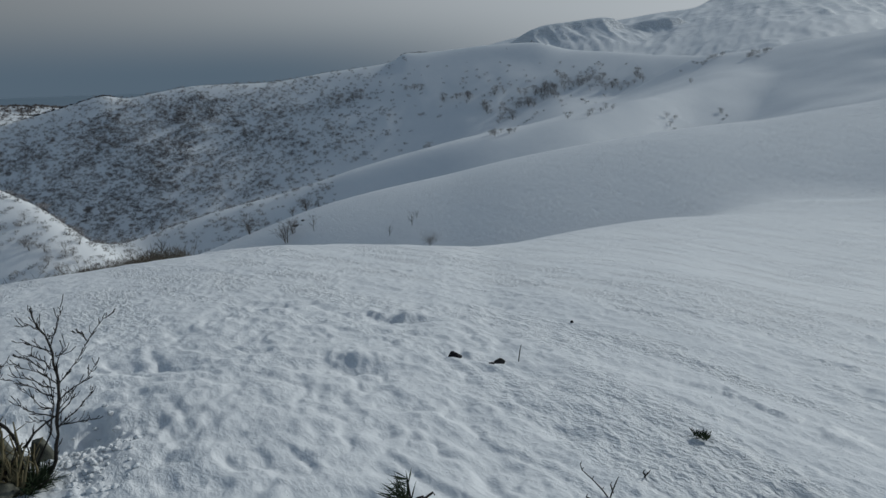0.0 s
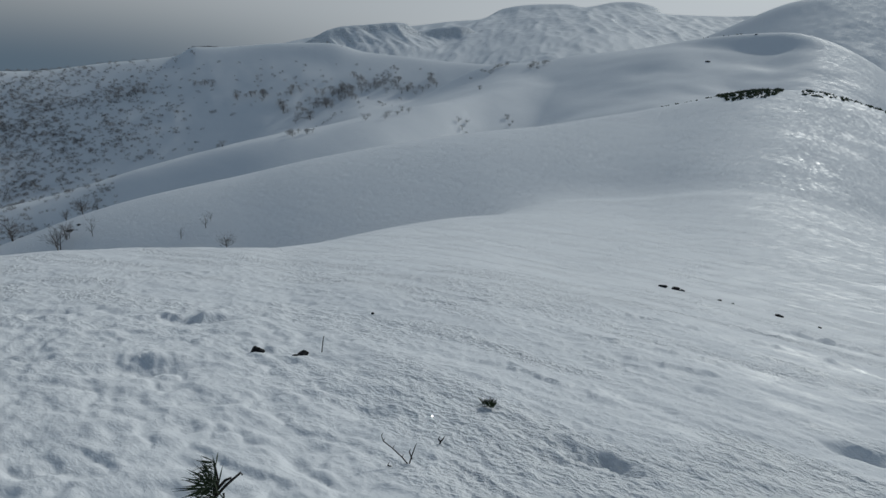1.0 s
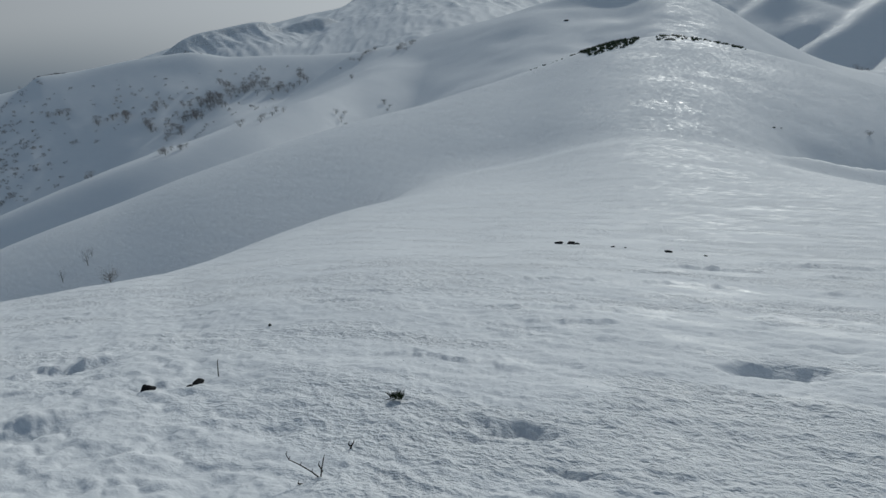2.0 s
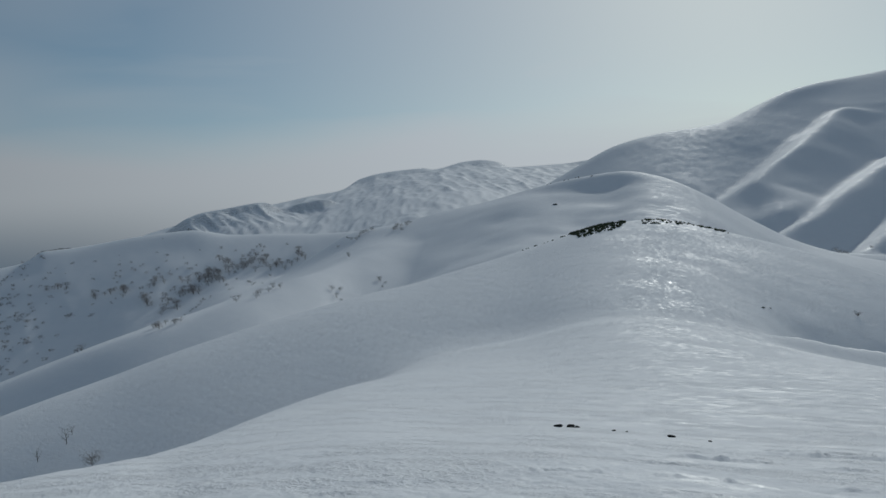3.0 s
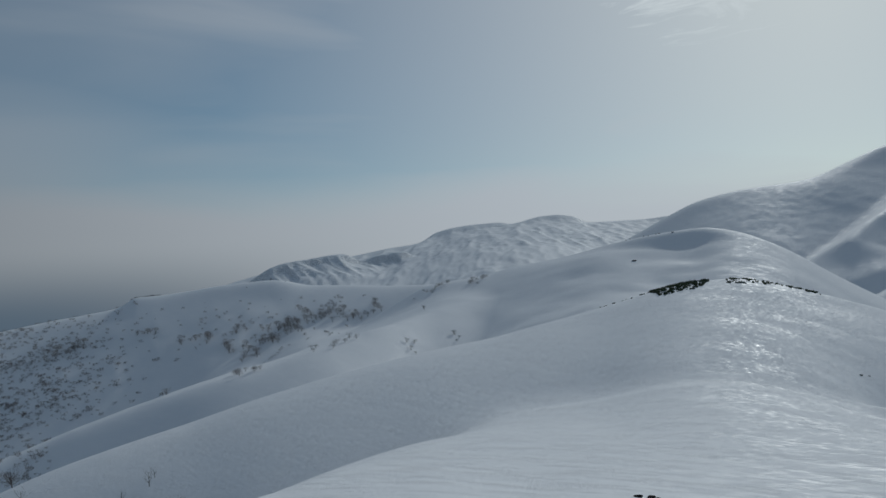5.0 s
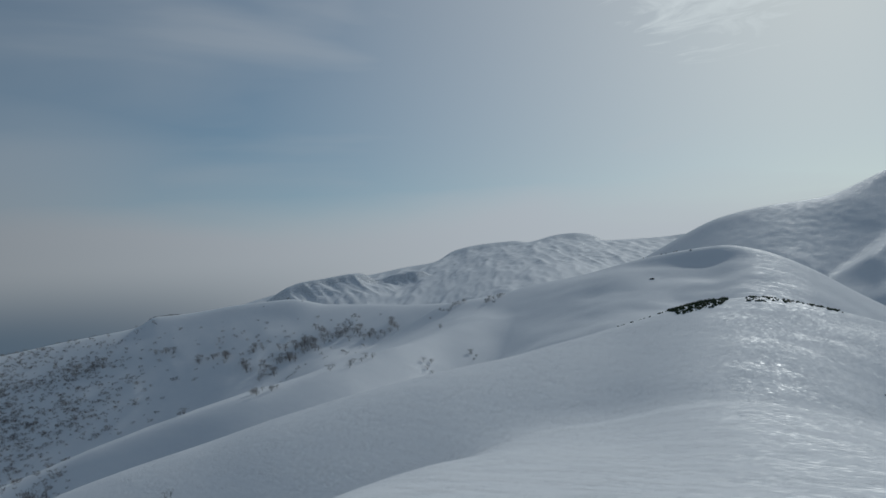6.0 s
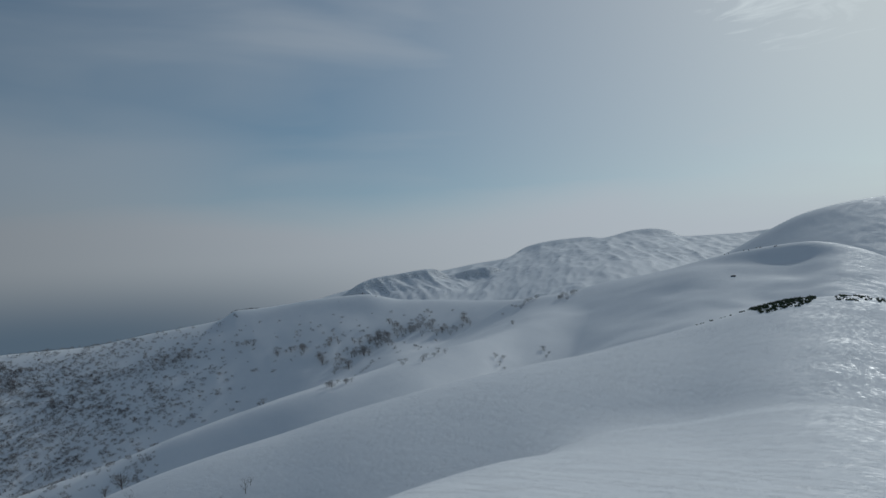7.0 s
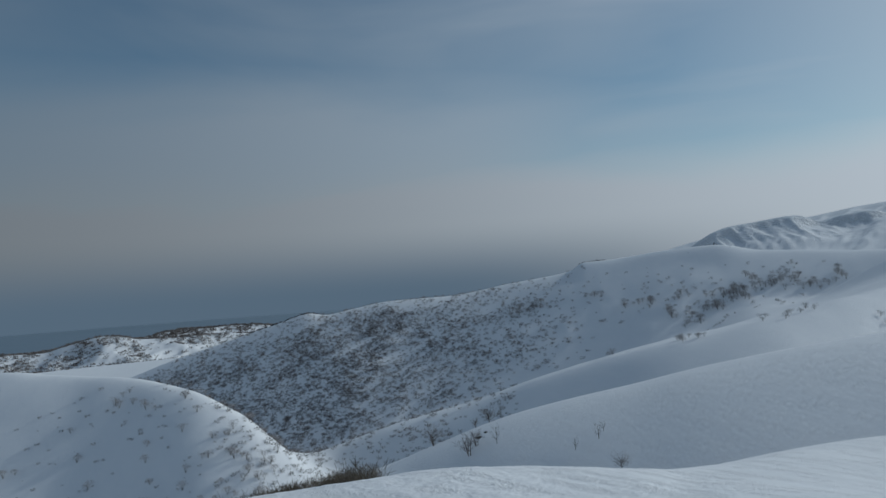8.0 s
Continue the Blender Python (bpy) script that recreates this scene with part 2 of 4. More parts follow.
MIDDLE = [
    (-180, 800, -212.8), (-10, 850, -226.2), (0, 800, -125.1), (5, 790, -85.62), (10, 755, -60.47), (13.6, 735, -44.64),
    (15, 722, -31.19), (17.5, 710, -10.79), (19.6, 700, 0.3783), (23.7, 690, 5.213), (26, 680, 11.1), (30.6, 660, 17.96),
    (34, 650, 25.43), (36, 640, 28.87), (38.5, 630, 31.53), (41, 620, 32.68), (42.6, 620, 29.97), (44.5, 620, 22.82),
    (47, 620, 8.093), (50, 620, -14.64), (55, 600, -45.62), (65, 600, -66.76), (180, 800, -212.8),
]
BIRCH_SLOPE = [
    (-180, 1200, -188.5), (-60, 1250, -196.4), (-46, 1186, -165.1), (-38.2, 1151, -117.3), (-35.8, 1142, -100.3), (-31.7, 1126, -77.14),
    (-27.4, 1109, -52.64), (-25.2, 1101, -41.66), (-24, 1097, -46.3), (-22, 1090, -40.27), (-18.8, 1079, -30.99), (-13.7, 1062, -28.06),
    (-9, 1048, -15.23), (-5.8, 1038, -7.821), (-4, 1032, -2.002), (-3.1, 1030, 9.15), (-1, 1023, 10.53), (3.4, 1010, 18.35),
    (7, 1000, 20.8), (10, 985, 10.2), (13, 970, 6.679), (17, 950, 1.6), (20, 929, -0.02141), (24, 900, -3.112),
    (30, 860, -13.41), (60, 820, -70.14), (180, 1200, -188.5),
]
WHITE_HILL = [
    (-180, 600, -127.6), (-90, 600, -63.05), (-60, 600, -37.73), (-46.7, 540, -40.4), (-43, 499, -44.7), (-38.6, 450, -47.5),
    (-34.7, 410, -53), (-32, 385, -62), (-30.3, 368, -68), (-28.3, 350, -78), (-25, 335, -94), (-20, 310, -115),
    (0, 290, -140), (180, 600, -133.1),
]
PEAK = [
    (-180, 1500, -129.6), (20, 1300, -89.3), (30, 1300, -21.09), (33, 1300, 28.83), (36.4, 1308, 67.86), (38.5, 1350, 93.63),
    (41, 1400, 121.6), (44, 1460, 140.1), (48.7, 1580, 157.9), (51, 1642, 187.2), (53.6, 1712, 220.9), (55.5, 1757, 232.9),
    (58, 1790, 240.4), (62, 1843, 257.3), (70, 1950, 293), (90, 1900, 201.3), (120, 1767, 63.3), (180, 1500, -129.6),
]
CRAGS = [
    (-180, 2500, -217.1), (0, 2500, -129.4), (5, 2500, 45.24), (7.9, 2564, 108.6), (9.7, 2603, 119.8), (12.7, 2669, 134.5),
    (14, 2698, 110), (15.5, 2731, 125.6), (17.5, 2775, 134.9), (18.5, 2797, 113.9), (20, 2830, 80.65), (22, 2874, 122.1),
    (23.5, 2907, 133.6), (25, 2940, 104.3), (30, 3050, 86.79), (45, 3125, 56.15), (180, 2500, -217.1),
]
HIGH_CRAGS = [
    (-180, 3050, -372.9), (-5, 3050, -158.2), (3.3, 3059, 49.65), (7, 3169, 101.2), (9.7, 3249, 137.8), (13, 3346, 153.5),
    (16.5, 3450, 187.2), (18.8, 3518, 206.3), (20.5, 3569, 260.6), (23.1, 3646, 289.8), (25.6, 3720, 298.3), (26.3, 3740, 288.1),
    (29, 3820, 321.7), (30.1, 3852, 325.7), (31.7, 3884, 307.3), (32.5, 3900, 274.3), (36.5, 3980, 272.9), (40, 4050, 284.8),
    (60, 4050, 213.9), (180, 3050, -372.9),
]
LOW_HILLS = [
    (-180, 2600, -148.3), (-60, 2600, -139.2), (-46.7, 2600, -152.9), (-43, 2600, -152.9), (-40.4, 2700, -149.4), (-38, 2800, -150),
    (-36, 2800, -131.4), (-34.5, 2850, -128.8), (-32, 2900, -131.1), (-29.5, 2900, -135.2), (-25, 2900, -150.4), (-10, 2900, -201.2),
    (180, 2600, -148.3),
]
NEAR_HILLS = [
    (-180, 1800, -155.9), (-60, 1800, -111.6), (-50, 1800, -108.5), (-46.7, 1800, -108.5), (-44, 1780, -110.4), (-43, 1760, -101.4),
    (-41.6, 1740, -91.11), (-40.4, 1720, -83.73), (-39, 1720, -87.04), (-38.2, 1730, -95.12), (-36, 1760, -99.88), (-32, 1800, -102.2),
    (-29.5, 1820, -109.7), (-25, 1850, -144), (-10, 1850, -225.6), (180, 1800, -155.9),
]


def smooth_row(rows, column):
    """A smooth curve through one column of the rows, over the bearing, that overshoots nowhere."""
    x = np.array([r[0] for r in rows], float)
    y = np.array([r[column] for r in rows], float)
    h, d = np.diff(x), np.diff(y) / np.diff(x)
    s = np.zeros(len(x))
    good = d[:-1] * d[1:] > 0
    w1, w2 = 2 * h[1:] + h[:-1], h[1:] + 2 * h[:-1]
    with np.errstate(divide="ignore", invalid="ignore"):
        s[1:-1] = np.where(good, (w1 + w2) / (w1 / d[:-1] + w2 / d[1:]), 0)

    def through_rows(at):
        n = np.clip(np.searchsorted(x, at) - 1, 0, len(x) - 2)
        u = (at - x[n]) / h[n]
        return (y[n] * (1 + 2 * u) * (1 - u) ** 2 + s[n] * h[n] * u * (1 - u) ** 2
                + y[n + 1] * u * u * (3 - 2 * u) + s[n + 1] * h[n] * u * u * (u - 1))
    return through_rows


def lattice(ix, iy, seed):
    v = np.sin(ix * 127.1 + iy * 311.7 + seed * 74.7) * 43758.5453
    return v - np.floor(v)


def grit(x, y, seed=0):
    """Smooth noise from -1 to 1, one cell a metre."""
    ix, iy = np.floor(x), np.floor(y)
    u, v = x - ix, y - iy
    u, v = u * u * u * (u * (6 * u - 15) + 10), v * v * v * (v * (6 * v - 15) + 10)
    a, b = lattice(ix, iy, seed), lattice(ix + 1, iy, seed)
    c, d = lattice(ix, iy + 1, seed), lattice(ix + 1, iy + 1, seed)
    return 2 * (a + (b - a) * u + (c - a) * v + (a - b - c + d) * u * v) - 1


def layered(x, y, seed=0, octaves=4, keep=0.5):
    total, weight = 0, 1.0
    for n in range(octaves):
        total = total + weight * grit(x * 2 ** n + 17.3 * n, y * 2 ** n - 9.1 * n, seed + n)
        weight *= keep
    return total


def joined(a, b, soft):
    """The higher of two heights, with the crease between them filled over that many metres."""
    h = np.clip(0.5 + 0.5 * (a - b) / soft, 0, 1)
    return b + (a - b) * h + soft * h * (1 - h)


BEARINGS = np.arange(-180, 180.001, 0.1)


def blurred(values, degrees):
    """The values round the whole compass, evened out over that many degrees."""
    n = int(degrees * 30)
    weights = np.exp(-0.5 * (np.arange(-n, n + 1) / (degrees * 10)) ** 2)
    round_ = np.concatenate([values[-n - 1:-1], values, values[1:n + 1]])
    return np.convolve(round_, weights / weights.sum(), "valid")


CURVES = {}
for key, rows, even, wide in (("knoll", KNOLL, 1.2, 2), ("spur", SPUR, 1.0, 2), ("shoulder", SHOULDER, 0.9, 6), ("rise", SHOULDER_RISE, 6, 6),
                              ("fold", FOLD, 1.2, 4), ("middle", MIDDLE, 0.5, 5), ("birch", BIRCH_SLOPE, 0.25, 6), ("white", WHITE_HILL, 0.6, 10),
                              ("peak", PEAK, 0.4, 4), ("crags", CRAGS, 0.15, 3), ("high", HIGH_CRAGS, 0.15, 3), ("low", LOW_HILLS, 0.4, 3), ("near", NEAR_HILLS, 0.2, 3)):
    far, high = smooth_row(rows, 1)(BEARINGS), smooth_row(rows, 2)(BEARINGS)
    CURVES[key] = blurred(far, wide), blurred(high, even), blurred(high, wide)


def curve(key, column, bearing):
    return np.interp(bearing, BEARINGS, CURVES[key][column])


def ridge(key, bearing, r, front, back, round_, lip):
    """A ridge along its crest; what is sharp in the skyline fades out over lip metres down the face."""
    far, sharp, high = (curve(key, n, bearing) for n in range(3))
    off = r - far
    away = np.sqrt(off * off + round_ * round_) - round_
    return high + (sharp - high) * np.exp(-(off / lip) ** 2) - np.where(off < 0, front, back) * away


def home_hill(bearing, r):
    """The knoll that falls away from the top, and the spur that runs on from it."""
    rk, zk, rp, zp = curve("knoll", 0, bearing), curve("knoll", 1, bearing), curve("spur", 0, bearing), curve("spur", 1, bearing)
    knots = [(0 * rk, 0 * rk), (rk * 0.25, zk * 0.177), (rk * 0.6, zk * 0.53), (rk, zk), (rp, zp), (rp + 7, zp - 4.0), (rp + 60, zp - 30), (rp + 6000, zp - 3000)]
    h = [knots[n + 1][0] - knots[n][0] for n in range(len(knots) - 1)]
    d = [(knots[n + 1][1] - knots[n][1]) / h[n] for n in range(len(knots) - 1)]
    s = [d[0] * 0.6] + [2 * d[n] * d[n + 1] / np.minimum(d[n] + d[n + 1], -1e-6) for n in range(len(d) - 1)] + [d[-1]]
    z = 0
    for n in range(len(d)):
        u = np.clip((r - knots[n][0]) / h[n], 0, 1)
        inside = (r >= knots[n][0]) & (r < knots[n + 1][0])
        part_ = (knots[n][1] * (1 + 2 * u) * (1 - u) ** 2 + s[n] * h[n] * u * (1 - u) ** 2
                 + knots[n + 1][1] * u * u * (3 - 2 * u) + s[n + 1] * h[n] * u * u * (u - 1))
        z = z + np.where(inside, part_, 0)
    return z


def creased(x, y, seed, octaves=5):
    """Sharp-edged noise, 0 in the gullies to 1 on the ribs."""
    total, weight, most = 0, 1.0, 0
    for n in range(octaves):
        total = total + weight * (1 - np.abs(grit(x * 2.03 ** n + 5.1 * n, y * 2.03 ** n + 3.7 * n, seed + n))) ** 2
        most += weight
        weight *= 0.58
    return total / most


def rib(x, y, top, foot, side):
    """A straight rib from its top to its foot, with sides that fall away."""
    (x0, y0, z0), (x1, y1, z1) = top, foot
    length2 = (x1 - x0) ** 2 + (y1 - y0) ** 2
    u = ((x - x0) * (x1 - x0) + (y - y0) * (y1 - y0)) / length2
    v = np.clip(u, 0, 1)
    gap = np.hypot(x - x0 - v * (x1 - x0) + 9 * layered(x / 120, y / 120, 67, 2), y - y0 - v * (y1 - y0) + 9 * layered(x / 120, y / 120, 68, 2))
    return z0 + v * (z1 - z0) - side * (np.sqrt(gap * gap + 64) - 8) + 1.2 * (creased(x / 60, y / 60, 69, 4) - 0.75) * np.clip(gap / 40, 0.1, 1)


def step(u):
    u = np.clip(u, 0, 1)
    return u * u * (3 - 2 * u)


# Hollows scoured in the near snow: x, y, length, width, depth, turn in degrees.
HOLLOWS = [
    (3.37, 2.65, 0.34, 0.12, 0.13, -38), (1.47, 2.53, 0.24, 0.08, 0.095, -52), (1.41, 2.02, 0.15, 0.035, 0.04, -55), (0.51, 3.25, 0.14, 0.08, 0.05, -30),
    (-0.62, 4.25, 0.24, 0.14, 0.08, -8), (-0.45, 5.8, 0.32, 0.16, 0.08, -6),
    (-2.0, 3.4, 0.32, 0.22, 0.2, -35), (-1.58, 6.56, 0.25, 0.16, 0.07, 0), (1.75, 6.7, 0.22, 0.14, 0.06, -30), (4.79, 3.55, 0.3, 0.09, 0.045, -40),
    (4.1, 2.79, 0.18, 0.08, 0.05, -38), (-2.05, 4.5, 0.4, 0.2, 0.06, -20),
]
# Wind-cut steps that face back down the slope: x, y, half length, height, turn.
STEPS = [
    (7.54, 7.08, 0.75, 0.065, -43), (10.6, 7.6, 1.1, 0.072, -40), (13.2, 9.0, 1.6, 0.085, -40), (3.02, 4.22, 0.34, 0.026, -40), (3.37, 4.72, 0.42, 0.026, -42), (2.9, 4.98, 0.36, 0.023, -40),
    (4.79, 3.55, 0.3, 0.026, -40), (6.75, 4.34, 0.5, 0.039, -36), (5.4, 5.4, 0.55, 0.033, -42), (6.3, 6.5, 0.7, 0.039, -44), (4.3, 6.4, 0.6, 0.033, -44), (2.5, 6.9, 0.5, 0.026, -30),
    (1.71, 3.88, 0.5, 0.023, -58), (-0.5, 5.9, 0.38, 0.039, -4), (-1.58, 6.56, 0.2, 0.033, 2), (-0.62, 4.4, 0.22, 0.033, -4), (1.85, 6.5, 0.25, 0.026, -30), (8.6, 5.6, 0.6, 0.039, -36),
]
WIND = radians(-56)


def wind_frame(x, y):
    """Along and across the wind, how soft and lumpy the snow lies, and how far it is cut into crust."""
    along, across = math.cos(WIND) * x + math.sin(WIND) * y, -math.sin(WIND) * x + math.cos(WIND) * y
    r, bearing = np.hypot(x, y), np.degrees(np.arctan2(x, y))
    lumpy = step((26 - bearing) / 30) * step((9.5 - r) / 5)
    across = across + 0.12 * grit(x / 1.3, y / 1.3, 60) + 0.03 * grit(x / 0.35, y / 0.35, 61)
    crust = step((layered(along / 2.2, across / 0.5, 58, 3, 0.6) + 0.45) / 1.0) * (1 - 0.75 * lumpy)
    return along, across, r, lumpy, crust


def near_relief(x, y):
    """Wind-cut crust: short streaks, pillowy lumps, broken bands and scooped dents."""
    along, across, r, lumpy, crust = wind_frame(x, y)
    z = 0.0080 * layered(along / 0.18, across / 0.12, 40, 5, 0.66) * (1 - 0.65 * lumpy)
    z = z + 0.020 * layered(along / 1.9, across / 1.0, 44, 2)
    scour = step((layered(along / 0.8, across / 0.15, 47, 3, 0.5) - 0.3) / 0.5) * step((grit(along / 1.4, across / 0.6, 49) + 0.1) / 0.5)
    chips = layered(along / 0.13, across / 0.075, 48, 3, 0.6)
    z = z - 0.010 * (1 - lumpy) * scour * (1 + 0.7 * chips)
    for hx, hy, length, rise, turn in STEPS:
        c, s = math.cos(radians(turn)), math.sin(radians(turn))
        a, b = (c * (x - hx) + s * (y - hy)) / length, -s * (x - hx) + c * (y - hy)
        b = b + 1.6 * rise * layered(x / (6 * rise), y / (6 * rise), 64, 3, 0.6)
        z = z + rise * step((b + 0.5 * rise) / (1.1 * rise)) * np.exp(-np.maximum(b, 0) / (7 * rise)) * step((1.25 - np.abs(a + 0.3 * grit(x / 0.3, y / 0.3, 66))) / 0.7) * (1 + 0.5 * chips)
    z = z + 0.010 * (np.abs(layered(along / 0.10, across / 0.065, 56, 3, 0.6)) - 0.35) * step((15 - r) / 6) * (0.3 + 0.7 * crust) * (1 - 0.5 * lumpy)
    dents = np.minimum(grit(along / 0.28, across / 0.19, 50), grit(x / 0.3 + 9, y / 0.3, 51))
    pillow = np.abs(layered(along / 0.4, across / 0.28, 52, 3, 0.55))
    z = z + lumpy * (0.034 * np.minimum(pillow, 0.6) + 0.008 * layered(along / 0.14, across / 0.1, 53, 3, 0.5) - 0.017 * step((dents - 0.02) / 0.4))
    for hx, hy, length, width, depth, turn in HOLLOWS:
        c, s = math.cos(radians(turn)), math.sin(radians(turn))
        a, b = (c * (x - hx) + s * (y - hy)) / length, (-s * (x - hx) + c * (y - hy)) / width
        b = b + 0.35 * min(1, 0.1 / width) * layered(x / 0.11, y / 0.11, 62, 2)
        a = a + 0.12 * grit(x / 0.2, y / 0.2, 65)
        z = z - 0.62 * depth * step((1.4 - np.sqrt(a * a + b * b)) / 1.2) * (1 + 0.2 * chips)
    return z


RIBS = [((1268, 839, 151), (882, 707, 25)), ((1097, 620, 59), (752, 581, -48)), ((1306, 582, 114), (755, 472, -68))]
BOWL = (75.5, 61.3, 0.917, -0.400)  # a point of the lip, and the way along it


def land(x, y, fine=True):
    """The height of the ground at x, y (arrays)."""
    r = np.maximum(np.hypot(x, y), 1e-6)
    bearing = np.degrees(np.arctan2(x, y))
    z = home_hill(bearing, r)
    slope = ridge("shoulder", bearing, r, curve("rise", 2, bearing), 0.6, 8.0 + 30 * step((34 - bearing) / 16), 30.0) + 0.3 * layered(x / 42, y / 42, 2, 3) * np.clip(r / 60 - 1, 0, 1)
    z = joined(z, slope, 2.5 + 9 * step((bearing - 12) / 14) * step((110 - bearing) / 30))
    # a scoured bowl with a sharp lip in the saddle
    u, v = (x - BOWL[0]) * BOWL[2] + (y - BOWL[1]) * BOWL[3], -(x - BOWL[0]) * BOWL[3] + (y - BOWL[1]) * BOWL[2]
    v = v - 1.5 * np.sin(u / 9) - 0.8 * grit(u / 5, v / 5, 66)
    z = z - 6.0 * step((u + 2) / 14) * step((95 - u) / 40) * step((v + 0.5) / 1.5) * np.exp(-np.maximum(v, 0) / 11) + 0.5 * step((u + 6) / 12) * step((95 - u) / 40) * np.exp(-((v + 2.5) / 2.5) ** 2)
    z = joined(z, ridge("fold", bearing, r, 0.42, 0.27 - 0.14 * step((bearing + 6) / 10) - 0.05 * step((bearing - 5) / 5), 22.0, 60.0) + 1.4 * layered(x / 110, y / 110, 3, 4) * np.clip(r / 300 - 0.5, 0, 1), 6 + 8 * step((bearing - 10) / 6))
    z = joined(z, ridge("white", bearing, r, 0.5, 0.34, 16.0, 80.0) + 1.6 * layered(x / 70, y / 70, 15, 3) * np.clip(r / 200 - 1, 0, 1), 26)
    far = curve("middle", 0, bearing)
    scarp = (11 + 2 * grit(x / 30, y / 30, 63)) * step((far - r - 4) / 40) * np.exp(-((bearing - 38.8) / 4.2) ** 2)
    z = joined(z, ridge("middle", bearing, r, 0.2, 0.25, 50.0, 60.0) - scarp + 4 * layered(x / 140, y / 140, 5, 4) * np.clip((far - r) / 120, 0, 1), 8 + 26 * step((26 - bearing) / 6))
    z = joined(z, ridge("birch", bearing, r, 0.42, 0.3, 30.0, 45.0) + (6 * layered(x / 210, y / 210, 9, 5) + 1.6 * (creased(bearing / 4.2 + 0.5 * grit(x / 120, y / 120, 13), r / 260, 11, 4) - 0.7)) * np.clip((curve("birch", 0, bearing) - r) / 180, 0.03, 1), 8 + 32 * step((16 - bearing) / 8))
    down = np.clip((curve("peak", 0, bearing) - r) / 260, 0.02, 1)
    z = joined(z, ridge("peak", bearing, r, 0.38 + 0.06 * step((bearing - 45) / 6), 0.3, 40.0, 70.0) + 7 * (creased(x / 420, y / 420, 12, 4) - 0.75) * down + 0.6 * layered(x / 11, y / 11, 18, 3) * np.exp(-((bearing - 46) / 4.5) ** 2) * np.clip((curve("peak", 0, bearing) - r) / 60, 0.3, 1), 15)
    for top, foot in RIBS:
        z = joined(z, rib(x, y, top, foot, 0.5), 10)
    down = np.clip((curve("crags", 0, bearing) - r) / 45, 0.08, 1)
    z = joined(z, ridge("crags", bearing, r, 0.31, 0.06, 8.0, 80.0) + (32 * (creased(x / 130 + 3 + y / 600, y / 520, 20, 6) - 0.75) + 10 * (creased(x / 42 + y / 170, y / 240, 22, 3) - 0.7)) * down, 6)
    down = np.clip((curve("high", 0, bearing) - r) / 110, 0.06, 1)
    z = joined(z, ridge("high", bearing, r, 0.14, 0.3, 10.0, 120.0) + (22 * (creased(x / 230 + 8 - y / 500, y / 620, 26, 6) - 0.75) + 9 * (creased(x / 70 - y / 200, y / 300, 28, 3) - 0.7)) * down, 6)
    z = joined(z, ridge("low", bearing, r, 0.12, 0.2, 60.0, 150.0) + 22 * (creased(x / 330, y / 330, 30) - 0.8) * np.clip(r / 1500 - 0.8, 0, 1), 20)
    down = np.clip((curve("near", 0, bearing) - r) / 60, 0.03, 1)
    z = joined(z, ridge("near", bearing, r, 0.3, 0.25, 20.0, 90.0) + 34 * (creased(x / 190, y / 190, 34, 5) - 0.75) * down * step((-20 - bearing) / 8), 6)
    z = joined(z, -215 + 0 * r, 20)
    if fine:
        close = r < 56
        z[close] += np.clip(1.4 - r[close] / 40, 0, 1) * near_relief(x[close], y[close])
    return z


def height(x, y, fine=True):
    return float(land(np.array([float(x)]), np.array([float(y)]), fine)[0])


def at(bearing, r):
    b = radians(bearing)
    return r * math.sin(b), r * math.cos(b)


def make_ground():
    bearings = np.concatenate([np.arange(-180, -54, 3.0), np.arange(-54, 70, 0.16), np.arange(70, 180, 3.0)])
    rings = np.concatenate([np.linspace(0.3, 1.6, 8, endpoint=False), np.geomspace(1.6, 26, 380, endpoint=False), np.geomspace(26, 250, 190, endpoint=False),
                            np.geomspace(250, 1200, 210, endpoint=False), np.geomspace(1200, 2000, 75, endpoint=False), np.geomspace(2000, 2450, 14, endpoint=False),
                            np.geomspace(2450, 4120, 170, endpoint=False), np.geomspace(4120, 4850, 8)])
    nb, nr = len(bearings), len(rings)
    b, r = np.meshgrid(np.radians(bearings), rings, indexing="ij")
    x, y = r * np.sin(b), r * np.cos(b)
    z = land(x, y)
    co = np.stack([x, y, z], -1).reshape(-1, 3)
    co = np.concatenate([co, [[0, 0, height(0, 0.01)]]])
    i, j = np.meshgrid(np.arange(nb), np.arange(nr - 1), indexing="ij")
    i2 = (i + 1) % nb
    quads = np.stack([i * nr + j, i2 * nr + j, i2 * nr + j + 1, i * nr + j + 1], -1).reshape(-1, 4)
    k = np.arange(nb)
    tris = np.stack([np.full(nb, nb * nr), k * nr, ((k + 1) % nb) * nr], -1)[:, ::-1]
    me = bpy.data.meshes.new("ground")
    me.vertices.add(len(co))
    me.vertices.foreach_set("co", co.ravel())
    loops = np.concatenate([quads.ravel(), tris.ravel()])
    me.loops.add(len(loops))
    me.loops.foreach_set("vertex_index", loops.astype(np.int32))
    count = len(quads) + len(tris)
    starts = np.concatenate([np.arange(len(quads)) * 4, len(quads) * 4 + np.arange(len(tris)) * 3])
    me.polygons.add(count)
    me.polygons.foreach_set("loop_start", starts.astype(np.int32))
    me.polygons.foreach_set("use_smooth", np.ones(count, bool))
    me.update(calc_edges=True)
    me.validate()
    me.materials.append(SNOW)
    crust = me.attributes.new("crust", "FLOAT", "POINT")
    crust.data.foreach_set("value", np.append(wind_frame(x, y)[4].ravel(), 0.3).astype(np.float32))
    return tagged(new("ground", me), "snow-covered mountain slopes, ridges and crags", "ground", kind="structure")


make_ground()


